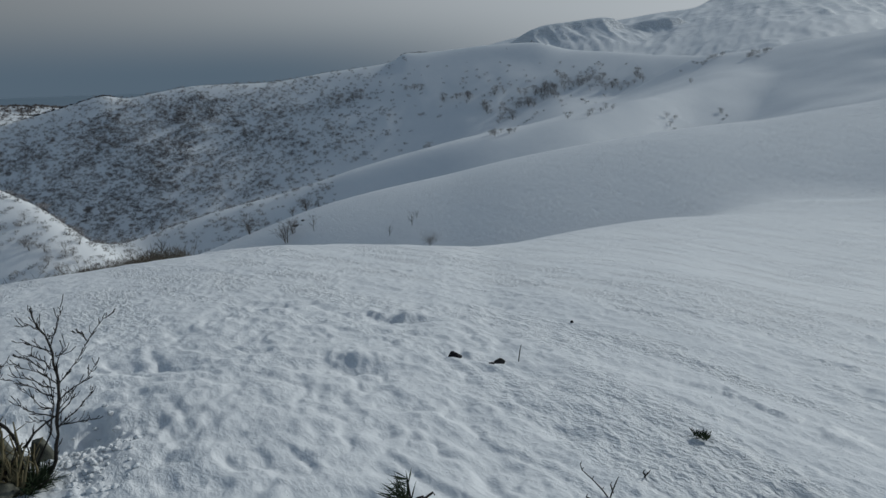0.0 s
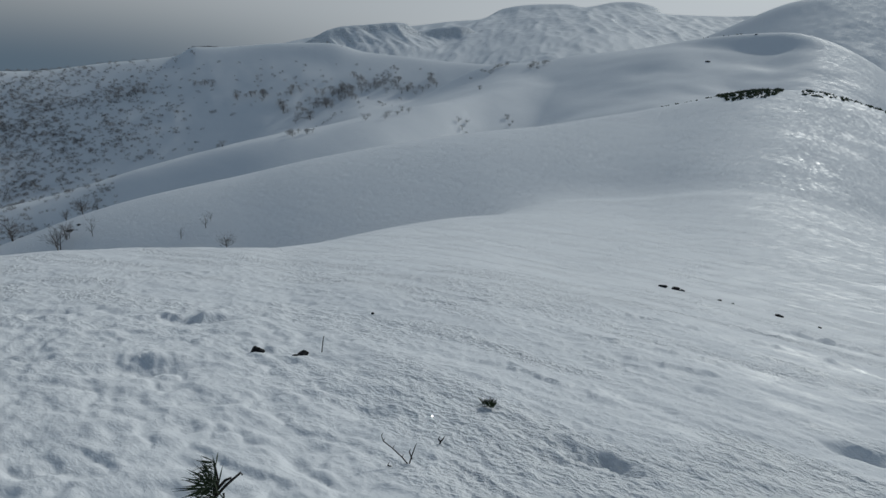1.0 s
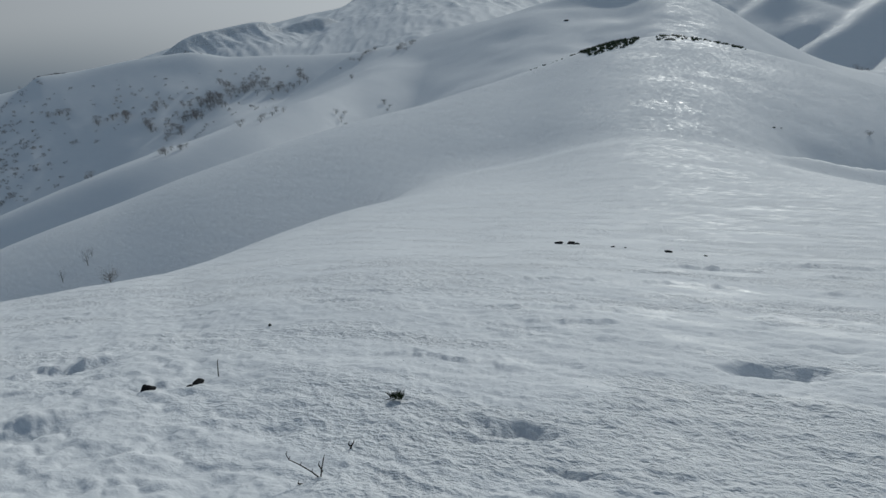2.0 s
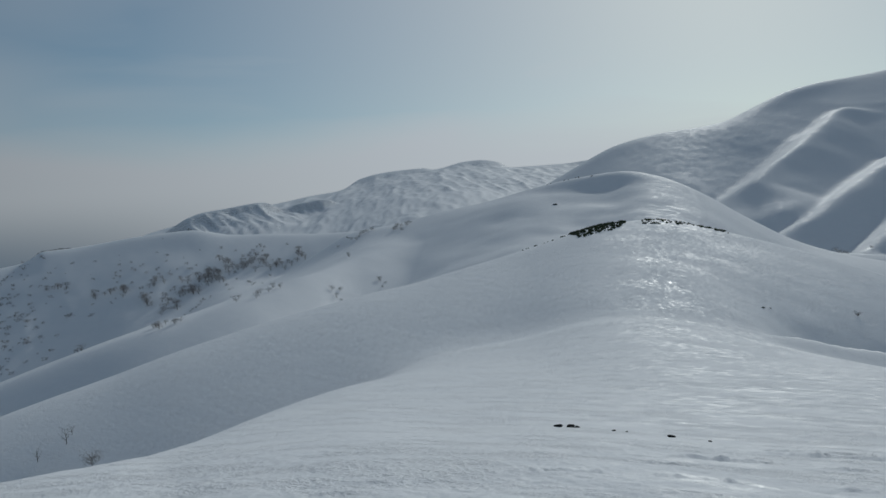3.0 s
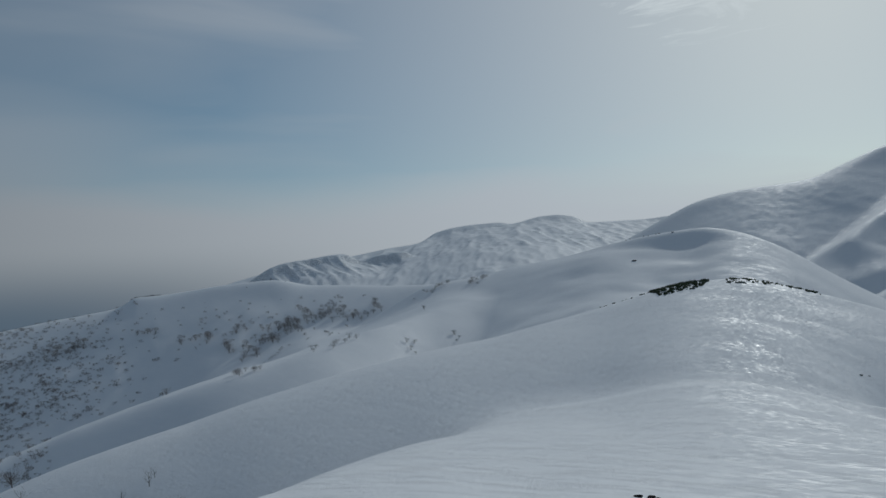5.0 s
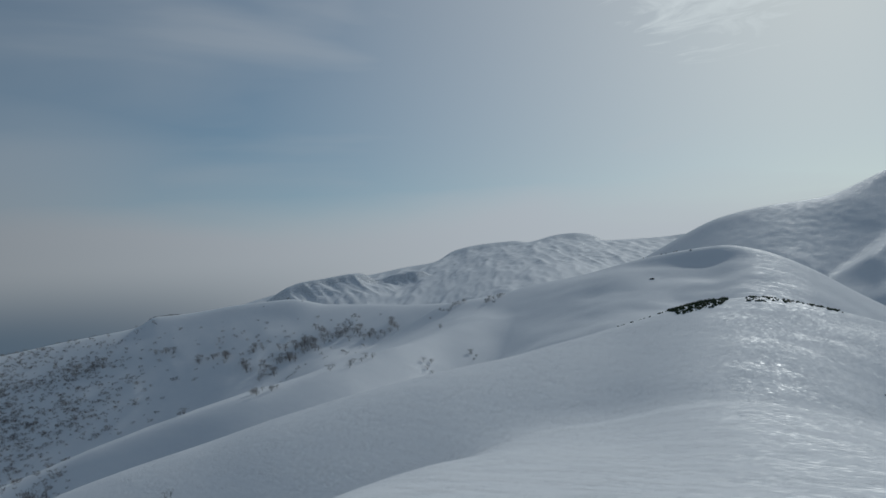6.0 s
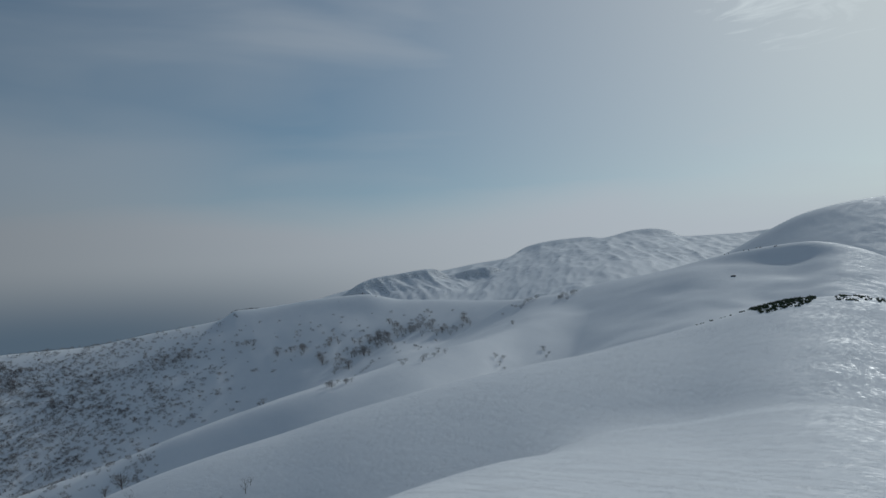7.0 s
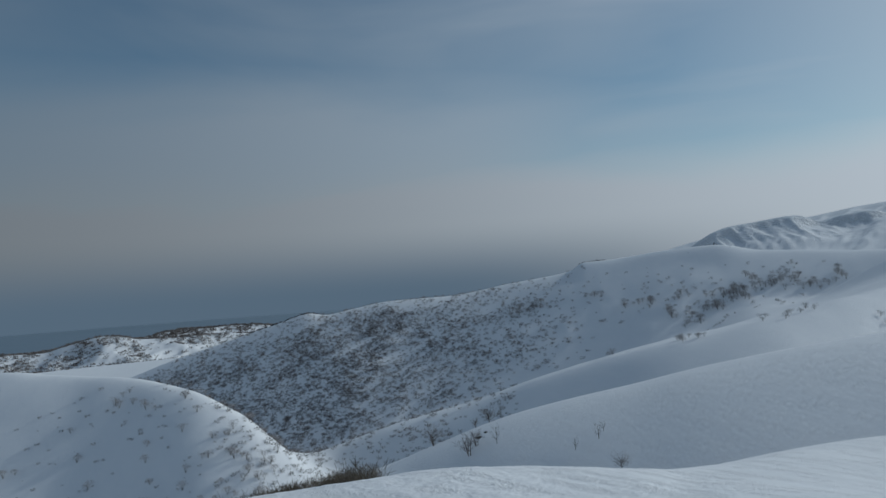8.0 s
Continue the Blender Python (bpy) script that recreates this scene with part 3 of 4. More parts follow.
def make_sea():
    """The sea beyond the last hills."""
    bm = bmesh.new()
    inner, outer = [], []
    for n in range(97):
        x, y = at(-180 + n * 3.75, 3000)
        inner.append(bm.verts.new((x, y, -186)))
        x, y = at(-180 + n * 3.75, 4900)
        outer.append(bm.verts.new((x, y, -186)))
    for n in range(96):
        bm.faces.new((inner[n], inner[n + 1], outer[n + 1], outer[n]))
    bmesh.ops.recalc_face_normals(bm, faces=bm.faces)
    me = bpy.data.meshes.new("sea")
    bm.to_mesh(me)
    bm.free()
    # Water colour raised towards the sky's murk: haze painted into the sea.
    me.materials.append(plain("haze_paled_sea_water", (0.165, 0.225, 0.28), (0.185, 0.245, 0.305), rough=0.6, scale=0.02, bump=0.1, spec=0.3))
    return tagged(new("sea", me), "dark blue sea beyond the snowy hills", "water", kind="structure")


make_sea()


# ---------------------------------------------------------------- building helpers
def part(name, bm, mat, parent=None, label="", smooth=True):
    me = bpy.data.meshes.new(name)
    bm.normal_update()
    bm.to_mesh(me)
    bm.free()
    if smooth:
        for f in me.polygons:
            f.use_smooth = True
    me.materials.append(mat)
    ob = new(name, me)
    if parent is not None:
        ob.parent = parent
    if label:
        tagged(ob, label)
    return ob


def base(name, bearing, r, label, category, group="", sink=0.0, lean=0.0):
    """An Empty on the ground whose x runs across and y away as one looks out from the knoll."""
    x, y = at(bearing, r)
    ob = tagged(new(name), label, category, group)
    ob.matrix_world = pose(x, y, height(x, y) - sink, 0, lean, -bearing)
    return ob


def tube(bm, points, radii, sides=5):
    """A tapered limb through the points."""
    points = [Vector(p) for p in points]
    rings = []
    for n, p in enumerate(points):
        way = points[min(n + 1, len(points) - 1)] - points[max(n - 1, 0)]
        turn = way.to_track_quat("Z", "Y").to_matrix()
        rings.append([bm.verts.new(p + turn @ Vector((math.cos(a) * radii[n], math.sin(a) * radii[n], 0)))
                      for a in (2 * math.pi * k / sides for k in range(sides))])
    for one, two in zip(rings, rings[1:]):
        for k in range(sides):
            bm.faces.new((one[k], one[(k + 1) % sides], two[(k + 1) % sides], two[k]))
    bm.faces.new(rings[0][::-1])
    bm.faces.new(rings[-1])


def blade(bm, start, way, length, width, droop=0.0, rng=random):
    """A thin flat needle or twig."""
    way = Vector(way).normalized()
    side = way.cross(Vector((rng.uniform(-1, 1), rng.uniform(-1, 1), rng.uniform(-1, 1)))).normalized() * width * 0.5
    start = Vector(start)
    mid = start + way * length * 0.55 + Vector((0, 0, -droop * length * 0.2))
    tip = start + way * length + Vector((0, 0, -droop * length * 0.6))
    a, b, c, d, e = (bm.verts.new(v) for v in (start - side * 0.5, start + side * 0.5, mid + side, mid - side, tip))
    bm.faces.new((a, b, c, d))
    bm.faces.new((d, c, e))


def lump(bm, centre, size, seed, detail=2, rough=0.35):
    """A broken, uneven stone."""
    rng = random.Random(seed)
    made = bmesh.ops.create_icosphere(bm, subdivisions=detail, radius=1.0)["verts"]
    shift = Vector((rng.uniform(0, 50), rng.uniform(0, 50), rng.uniform(0, 50)))
    cuts = [Vector((rng.uniform(-1, 1), rng.uniform(-1, 1), rng.uniform(-0.4, 1))).normalized() for _ in range(4)]
    for v in made:
        p = v.co.copy()
        p *= 1 + rough * noise.noise(p * 1.3 + shift) + rough * 0.5 * noise.noise(p * 3.1 + shift)
        for c in cuts:
            over = p.dot(c) - 0.62
            if over > 0:
                p -= c * over * 0.85
        v.co = Vector(centre) + Vector((p.x * size[0], p.y * size[1], p.z * size[2]))


# ---------------------------------------------------------------- dwarf birch and pine at the snow's edge
def sketch(points, foot, scale, rng, spread):
    """Turns points drawn across and down into a limb in space, swaying in depth."""
    depth, out = rng.uniform(-spread, spread), []
    for n, (x, y) in enumerate(points):
        u = n / max(1, len(points) - 1)
        out.append(((x - foot[0]) * scale + 0.09 * (foot[1] - y) * scale, depth * u * u + rng.uniform(-0.004, 0.004), (foot[1] - y) * scale))
    return out


STEMS = [
    [(260, 872), (300, 810), (318, 770), (330, 670), (335, 560), (340, 470), (328, 380), (318, 300), (290, 240), (270, 190), (262, 155)],
    [(190, 850), (205, 740), (190, 650), (165, 590), (110, 530), (90, 460), (70, 410), (45, 370)],
]
LOW_STEMS = [
    [(270, 860), (250, 780), (290, 690), (310, 600), (322, 540), (315, 470), (300, 400)], [(215, 690), (250, 640), (300, 605), (370, 560), (400, 525)],
    [(250, 870), (225, 760), (230, 690)], [(170, 860), (165, 800), (135, 720), (128, 660)], [(100, 870), (110, 800), (170, 740), (195, 650)],
    [(130, 840), (140, 760), (120, 680)], [(70, 870), (80, 790), (60, 700), (75, 620)],
]
BRANCHES = [
    [(340, 470), (365, 435), (410, 380), (440, 320), (480, 260), (500, 228), (523, 212)], [(443, 315), (430, 280), (410, 260)],
    [(335, 545), (360, 510), (400, 485), (440, 465), (455, 435), (475, 402)], [(330, 640), (360, 615), (410, 590), (445, 565), (473, 543)],
    [(345, 632), (400, 632), (440, 625), (465, 612)], [(335, 570), (370, 545), (400, 522)], [(325, 300), (345, 250), (355, 215), (365, 178)],
    [(318, 300), (318, 240)], [(340, 420), (345, 360), (370, 300)], [(335, 350), (362, 345)], [(335, 460), (310, 430), (270, 390), (225, 360), (205, 330), (165, 318)],
    [(330, 480), (290, 460), (265, 435), (230, 420), (195, 412)], [(318, 330), (290, 310), (255, 285), (235, 272)], [(300, 400), (270, 370), (240, 340), (205, 335)],
    [(325, 510), (290, 490), (260, 465), (220, 450), (185, 440)], [(322, 560), (280, 545), (260, 520), (232, 490)], [(320, 590), (260, 560), (230, 540), (208, 522)],
    [(310, 640), (290, 600), (250, 590)], [(290, 240), (260, 210), (238, 195)], [(315, 400), (300, 360), (270, 330), (250, 300)],
    [(110, 530), (105, 470), (100, 400), (90, 340), (85, 298)], [(105, 530), (125, 470), (145, 420), (165, 370)], [(90, 460), (60, 440), (55, 400)],
    [(150, 585), (100, 560), (65, 530)], [(130, 455), (140, 400), (148, 362)], [(60, 420), (20, 405), (-10, 398)], [(100, 430), (75, 380), (60, 350)],
]


def dwarf_birch():
    rng = random.Random(5)
    root = base("dwarf_birch", -32.35, 3.36, "leafless dwarf birch with dark crooked stems at the snow's edge", "shrub", sink=0.03)
    foot, scale = (260, 872), 0.00112

    def limb(points, thick, parent, name, spread):
        bm = bmesh.new()
        pts = sketch(points, foot, scale, rng, spread)
        # crooked between the drawn points
        way = [Vector(pts[0])]
        for a, b in zip(pts, pts[1:]):
            a, b = Vector(a), Vector(b)
            reach = (b - a).length
            way += [a.lerp(b, 0.5) + Vector((rng.uniform(-1, 1), rng.uniform(-1, 1), rng.uniform(-1, 1))) * reach * 0.07, b]
        tube(bm, way, [thick * (1 - 0.75 * n / (len(way) - 1)) * rng.uniform(0.85, 1.2) for n in range(len(way))], 6)
        # side twigs, each with a bud at its tip
        for n in range(1, len(pts)):
            a, b = Vector(pts[n - 1]), Vector(pts[n])
            for _ in range(4):
                p = a.lerp(b, rng.random())
                out = (b - a).normalized() + Vector((rng.uniform(-0.9, 0.9), rng.uniform(-0.9, 0.9), rng.uniform(0, 0.7)))
                q = p + out.normalized() * rng.uniform(0.008, 0.06)
                tube(bm, [p, p.lerp(q, 0.5) + Vector((rng.uniform(-0.006, 0.006), 0, -0.005)), p.lerp(q, 0.9), q], [0.0018, 0.0014, 0.0019, 0.0007], 4)
        return part(name, bm, BARK, parent)

    for points in STEMS:
        limb(points, 0.0098, root, "stem", 0.05)
    for points in LOW_STEMS:
        limb(points, 0.0055, root, "stem", 0.06)
    for points in BRANCHES:
        limb(points, 0.0028, root, "branch", 0.12)
    return root


dwarf_birch()


def needle_tuft(bm, start, way, count, length, width, rng, fan=0.7):
    for _ in range(count):
        w = Vector(way).normalized() + Vector((rng.uniform(-fan, fan), rng.uniform(-fan, fan), rng.uniform(-fan, fan)))
        blade(bm, Vector(start) + Vector((rng.uniform(-1, 1), rng.uniform(-1, 1), rng.uniform(-1, 1))) * length * 0.15, w, length * rng.uniform(0.7, 1.1), width, 0.15, rng)


def dwarf_pine(bearing, r, tall, wide, shoots, seed, label):
    rng = random.Random(seed)
    root = base("dwarf_pine", bearing, r, label, "shrub", sink=0.02)
    for _ in range(shoots):
        a = rng.uniform(0, 2 * math.pi)
        tip = Vector((math.cos(a) * wide * rng.uniform(0.2, 1), math.sin(a) * wide * rng.uniform(0.2, 1), tall * rng.uniform(0.5, 1)))
        mid = tip * 0.5 + Vector((0, 0, -0.1 * tall))
        bm = bmesh.new()
        tube(bm, [(0, 0, 0), mid, tip], [0.012, 0.009, 0.004], 5)
        shoot = part("shoot", bm, BARK, root)
        bm = bmesh.new()
        for k in range(5):
            u = 0.45 + 0.55 * k / 4
            p = mid.lerp(tip, max(0, (u - 0.5) * 2))
            needle_tuft(bm, p, tip - mid, 16, 0.07, 0.004, rng, 0.8)
        part("needles", bm, NEEDLE, shoot, "dark green needles")
    return root


dwarf_pine(-36.6, 3.8, 0.44, 0.2, 36, 3, "dark green dwarf pine clump beside the dwarf birch")
dwarf_pine(-37.0, 3.35, 0.18, 0.12, 16, 4, "low dark dwarf pine growing among the birch stems")
dwarf_pine(-33.4, 3.3, 0.08, 0.14, 14, 7, "low dark dwarf pine growing among the birch stems")


def stalks(bearing, r, tall, wide, count, seed):
    """A clump of dry upright stalks."""
    rng = random.Random(seed)
    root = base("dry_shrub", bearing, r, "clump of dry olive-brown stalks beside the dwarf birch", "shrub", "dry stalks by the birch", sink=0.02)
    for _ in range(count):
        bm = bmesh.new()
        p = Vector((rng.uniform(-wide, wide), rng.uniform(-wide, wide), 0))
        q = p + Vector((rng.uniform(-0.07, 0.07), rng.uniform(-0.05, 0.05), tall * rng.uniform(0.5, 1)))
        mid = p.lerp(q, 0.5) + Vector((rng.uniform(-0.02, 0.02), rng.uniform(-0.02, 0.02), 0))
        tube(bm, [p, mid, q], [0.008, 0.006, 0.003], 5)
        for _ in range(3):
            a = mid.lerp(q, rng.random())
            tube(bm, [a, a + Vector((rng.uniform(-0.05, 0.05), rng.uniform(-0.03, 0.03), rng.uniform(0.01, 0.06)))], [0.003, 0.0015], 4)
        part("stalk", bm, STALK, root)
    return root


stalks(-35.2, 3.42, 0.36, 0.1, 20, 61)
stalks(-36.6, 3.4, 0.42, 0.1, 18, 62)
stalks(-34.0, 3.35, 0.24, 0.09, 14, 63)


def pine_sprig():
    """A single shoot that stands out of the snow, its needles combed to one side by the wind."""
    rng = random.Random(11)
    root = base("pine_sprig", -5.2, 2.22, "wind-combed dark green pine shoot sticking out of the snow", "shrub", sink=0.06)
    bm = bmesh.new()
    stem = [(0.02, 0, 0), (0.015, 0.01, 0.08), (0.02, 0, 0.15), (0.03, -0.01, 0.20), (0.022, 0, 0.26)]
    tube(bm, stem, [0.008, 0.007, 0.006, 0.004, 0.003], 6)
    part("stem", bm, BARK, root)
    for points in ([(0.02, 0, 0.15), (0.055, 0.01, 0.18), (0.075, 0.01, 0.185)], [(0.02, 0, 0.13), (0.06, 0, 0.17), (0.105, 0, 0.205), (0.11, 0, 0.195)],
                   [(0.02, 0, 0.09), (-0.04, 0.02, 0.12), (-0.08, 0.02, 0.10)], [(0.02, 0, 0.06), (0.05, -0.02, 0.10), (0.045, -0.02, 0.15)]):
        bm = bmesh.new()
        tube(bm, points, [0.006 - 0.001 * n for n in range(len(points))], 5)
        part("twig", bm, BARK, root)
    for height_, count, length in ((0.255, 14, 0.075), (0.225, 10, 0.06), (0.19, 30, 0.11), (0.165, 34, 0.13), (0.14, 34, 0.12), (0.11, 30, 0.10), (0.075, 30, 0.09), (0.04, 26, 0.08)):
        bm = bmesh.new()
        for _ in range(count):
            low = height_ < 0.13
            way = (rng.uniform(-1.1, 0.5 if low else 0.1), rng.uniform(-0.6, 0.6), rng.uniform(-0.9 if low else -0.15, 0.55))
            blade(bm, (0.02 + rng.uniform(-0.012, 0.008), rng.uniform(-0.012, 0.012), height_ + rng.uniform(-0.015, 0.015)), way, length * rng.uniform(0.6, 1.1), 0.005, 0.1, rng)
        part("needles", bm, NEEDLE, root, "dark green needles")
    return root


pine_sprig()


def bare_twig(bearing, r, limbs, thick, label):
    root = base("bare_twig", bearing, r, label, "twig", "twigs in the snow", sink=0.01)
    for points in limbs:
        bm = bmesh.new()
        tube(bm, points, [thick * (1 - 0.12 * n) for n in range(len(points))], 5)
        for n in range(1, len(points)):
            p = Vector(points[n])
            tube(bm, [p, p + Vector((0.006, 0.004, 0.012))], [thick * 0.7, thick * 0.4], 4)
        part("stem", bm, BARK, root)
    return root


bare_twig(12.7, 2.64, [[(0, 0, 0), (-0.03, 0, 0.04), (-0.07, 0.01, 0.075), (-0.11, 0.01, 0.11), (-0.118, 0.01, 0.135)], [(0.0, 0, 0), (0.01, 0, 0.045), (0.024, 0.01, 0.085)],
                       [(0.012, 0, 0.03), (0.0, 0.01, 0.06)], [(-0.05, -0.02, 0), (-0.09, -0.03, 0.02)]], 0.0031, "dark forked bare twig poking out of the snow")
bare_twig(15.5, 2.87, [[(0, 0, 0), (0.008, 0, 0.02), (0.018, 0, 0.032)], [(0.006, 0, 0.018), (-0.004, 0, 0.03)]], 0.004, "short dark twig stub in the snow")
bare_twig(5.45, 4.53, [[(0, 0, 0), (0.004, 0, 0.05), (0.012, 0, 0.115)]], 0.0038, "thin upright bare stick standing in the snow")


def grass_tuft():
    rng = random.Random(21)
    root = base("pine_tuft", 19.9, 3.4, "small dark green tuft half buried in the snow", "plant", sink=-0.008)
    for _ in range(4):
        bm = bmesh.new()
        p = (rng.uniform(-0.03, 0.03), rng.uniform(-0.02, 0.02), 0)
        needle_tuft(bm, p, (rng.uniform(-0.3, 0.3), 0, 1), 22, 0.05, 0.005, rng, 0.8)
        part("needles", bm, NEEDLE, root)
    return root


grass_tuft()


def stone(bearing, r, size, seed, label, group="dark stones in the snow"):
    root = base("stone", bearing, r, label, "stone", group)
    bm = bmesh.new()
    lump(bm, (0, 0, size[2] * 0.35), size, seed, 3 if r < 5 else 2)
    part("body", bm, ROCK if group.startswith("dark") else MOSSY, root)
    return root


for b, r, size, seed in ((-34.6, 3.75, (0.09, 0.08, 0.09), 21), (-36.2, 3.5, (0.12, 0.1, 0.1), 22), (-32.1, 3.62, (0.055, 0.06, 0.085), 23), (-33.3, 3.6, (0.07, 0.06, 0.05), 24), (-35.3, 3.3, (0.1, 0.07, 0.05), 25)):
    stone(b, r, size, seed, "olive-grey mossy rock at the foot of the dwarf birch", "rocks under the dwarf birch")
stone(-0.12, 4.56, (0.036, 0.03, 0.026), 1, "flat dark stone lying on the snow")
stone(0.35, 4.55, (0.028, 0.024, 0.018), 9, "small dark stone lying against another on the snow")
stone(3.8, 4.5, (0.038, 0.03, 0.024), 2, "small dark stone lying on the snow")
stone(3.2, 4.42, (0.02, 0.012, 0.008), 8, "small dark stone lying on the snow")
stone(10.0, 6.0, (0.016, 0.016, 0.014), 3, "tiny dark pebble on the snow")
for n, (b, r, w) in enumerate(((34.5, 21.8, 0.13), (35.5, 21.8, 0.15), (36.0, 21.7, 0.1), (38.9, 21.0, 0.07), (39.9, 20.8, 0.05), (43.3, 20.1, 0.11), (46.1, 19.5, 0.06))):
    stone(b, r, (w, w * 0.7, w * 0.5), 30 + n, "dark rock breaking through the wind-packed snow")
for n, (b, r, w) in enumerate(((-12.3, 109.4, 0.6), (-11.7, 111, 0.4), (50.7, 115.0, 0.3), (51.2, 116.5, 0.2), (35.9, 562, 2.0), (58.1, 112, 0.5), (60.0, 113, 0.4))):
    stone(b, r, (w, w * 0.6, w * 0.35), 50 + n, "dark rock breaking through the wind-packed snow")


# ---------------------------------------------------------------- bare birches on the slopes
def birch_meshes(seed, tall, wide, limbs, twigs, thick):
    """Trunk with limbs, and the haze of fine twigs, as two meshes at the foot."""
    rng = random.Random(seed)
    wood, fine = bmesh.new(), bmesh.new()
    for k in range(rng.choice((1, 2, 3))):
        lean = Vector((rng.uniform(-0.3, 0.3) * wide, rng.uniform(-0.3, 0.3) * wide, tall * 0.8))
        tube(wood, [(k * 0.05 * tall, 0, -0.1 * tall), lean * 0.45 + Vector((0, 0, 0.05)), lean], [thick, thick * 0.7, thick * 0.2], 5)
    for k in range(limbs):
        a, u = rng.uniform(0, 2 * math.pi), rng.uniform(0.15, 0.75)
        start = Vector((0, 0, tall * u * 0.7))
        reach = wide * 0.5 * math.sqrt(rng.uniform(0.2, 1)) * (1 - 0.35 * u)
        end = Vector((math.cos(a) * reach, math.sin(a) * reach, min(tall, tall * (0.3 + 0.7 * u) + rng.uniform(0, 0.2) * tall)))
        mid = start.lerp(end, 0.5) + Vector((0, 0, -0.06 * tall))
        tube(wood, [start, mid, end], [thick * 0.4, thick * 0.28, thick * 0.1], 4)
        for _ in range(twigs):
            p = mid.lerp(end, rng.uniform(-0.4, 1.0)) + Vector((rng.uniform(-0.12, 0.12) * wide, rng.uniform(-0.12, 0.12) * wide, rng.uniform(-0.1, 0.06) * tall))
            way = (end - start).normalized() + Vector((rng.uniform(-1.2, 1.2), rng.uniform(-1.2, 1.2), rng.uniform(-0.8, 0.9)))
            blade(fine, p, way, tall * rng.uniform(0.1, 0.24), thick * rng.uniform(0.5, 0.9), 0, rng)
    return wood, fine


def birch_tree(name, tall, wide, limbs, twigs, thick, seed, bark=None, fine_mat=None):
    root = new(name)
    wood, fine = birch_meshes(seed, tall, wide, limbs, twigs, thick)
    part("trunk", wood, bark or TWIGS, root)
    part("crown", fine, fine_mat or HAZED, root, "haze of bare grey-brown twigs", smooth=False)
    return root


def round_birch(seed):
    """A far birch: a short forked trunk under a rounded haze of twigs."""
    rng = random.Random(seed)
    root = new("birch_tree")
    wood, fine = bmesh.new(), bmesh.new()
    for k in range(3):
        a = rng.uniform(0, 6.28)
        tube(wood, [(0, 0, -0.1), (0.08 * math.cos(a), 0.08 * math.sin(a), 0.25), (0.25 * math.cos(a), 0.25 * math.sin(a), 0.7)], [0.022, 0.016, 0.005], 4)
    heads = [Vector((rng.uniform(-0.3, 0.3), rng.uniform(-0.3, 0.3), rng.uniform(0.38, 0.72))) for _ in range(5)]
    for n in range(330):
        way = Vector((rng.gauss(0, 1), rng.gauss(0, 1), rng.gauss(0.3, 0.8))).normalized()
        p = heads[n % 5] + Vector((way.x * 0.3, way.y * 0.3, way.z * 0.24)) * rng.random() ** 0.5
        blade(fine, p, way, rng.uniform(0.08, 0.16), rng.uniform(0.010, 0.018), 0, rng)
    part("trunk", wood, TWIGS, root)
    part("crown", fine, HAZED, root, "haze of bare grey-brown twigs", smooth=False)
    return root


def stand(model, bearing, r, size, turn, label, group):
    x, y = at(bearing, r)
    ob = copy_thing(model, pose(x, y, height(x, y, False) - 0.05 * size, 0, 0, turn))
    ob.scale = (size, size, size)
    return tagged(ob, label, "tree", group)


def drop(model):
    for o in (*model.children_recursive, model):
        bpy.data.objects.remove(o)


near_models = [birch_tree("birch_tree", 1.0, 1.0, 16, 9, 0.022, 60 + n) for n in range(3)]
shrub_model = birch_tree("birch_shrub", 1.0, 1.5, 34, 8, 0.016, 70)
thicket_model = birch_tree("birch_shrub", 1.0, 0.9, 40, 14, 0.010, 72, BRUSH, BRUSH)
bare_model = birch_tree("birch_sapling", 1.0, 0.7, 7, 5, 0.014, 75)
far_models = [round_birch(80 + n) for n in range(5)]
rng = random.Random(2)
LONE = "bare crooked birch on the snowy shoulder below the knoll"
for n, (b, r, size) in enumerate(((-16.0, 124.0, 4.0), (-13.2, 103.4, 3.8), (-12.6, 106, 2.8), (-11.4, 126, 3.4), (-12.5, 126, 2.2))):
    stand(near_models[n % 3], b, r, size, rng.uniform(0, 360), LONE, "birches on the shoulder")
for b, r, size in ((-10.9, 103.1, 3.2), (-2.8, 93.1, 2.4), (-4.7, 91.9, 1.9), (-2.4, 95, 1.4)):
    stand(bare_model, b, r, size, rng.uniform(0, 360), "thin bare birch sapling on the snowy shoulder", "birches on the shoulder")
stand(shrub_model, 56.8, 126, 1.0, 70, "bare brushy birch shrub on the snowy shoulder", "birches on the shoulder")
stand(shrub_model, -1.4, 21.2, 0.5, 20, "bare brushy birch shrub at the knoll's edge", "shrubs at the knoll's edge")
for n in range(100):
    b, r = rng.uniform(-33.5, -21.6), rng.uniform(21, 24.5)
    size = (0.85 + 0.36 * (r - 21) + 0.03 * (b + 27)) * rng.uniform(0.75, 1.1)
    stand(thicket_model, b, r, size, rng.uniform(0, 360), "brown leafless shrub in the thicket below the knoll", "thicket below the knoll")
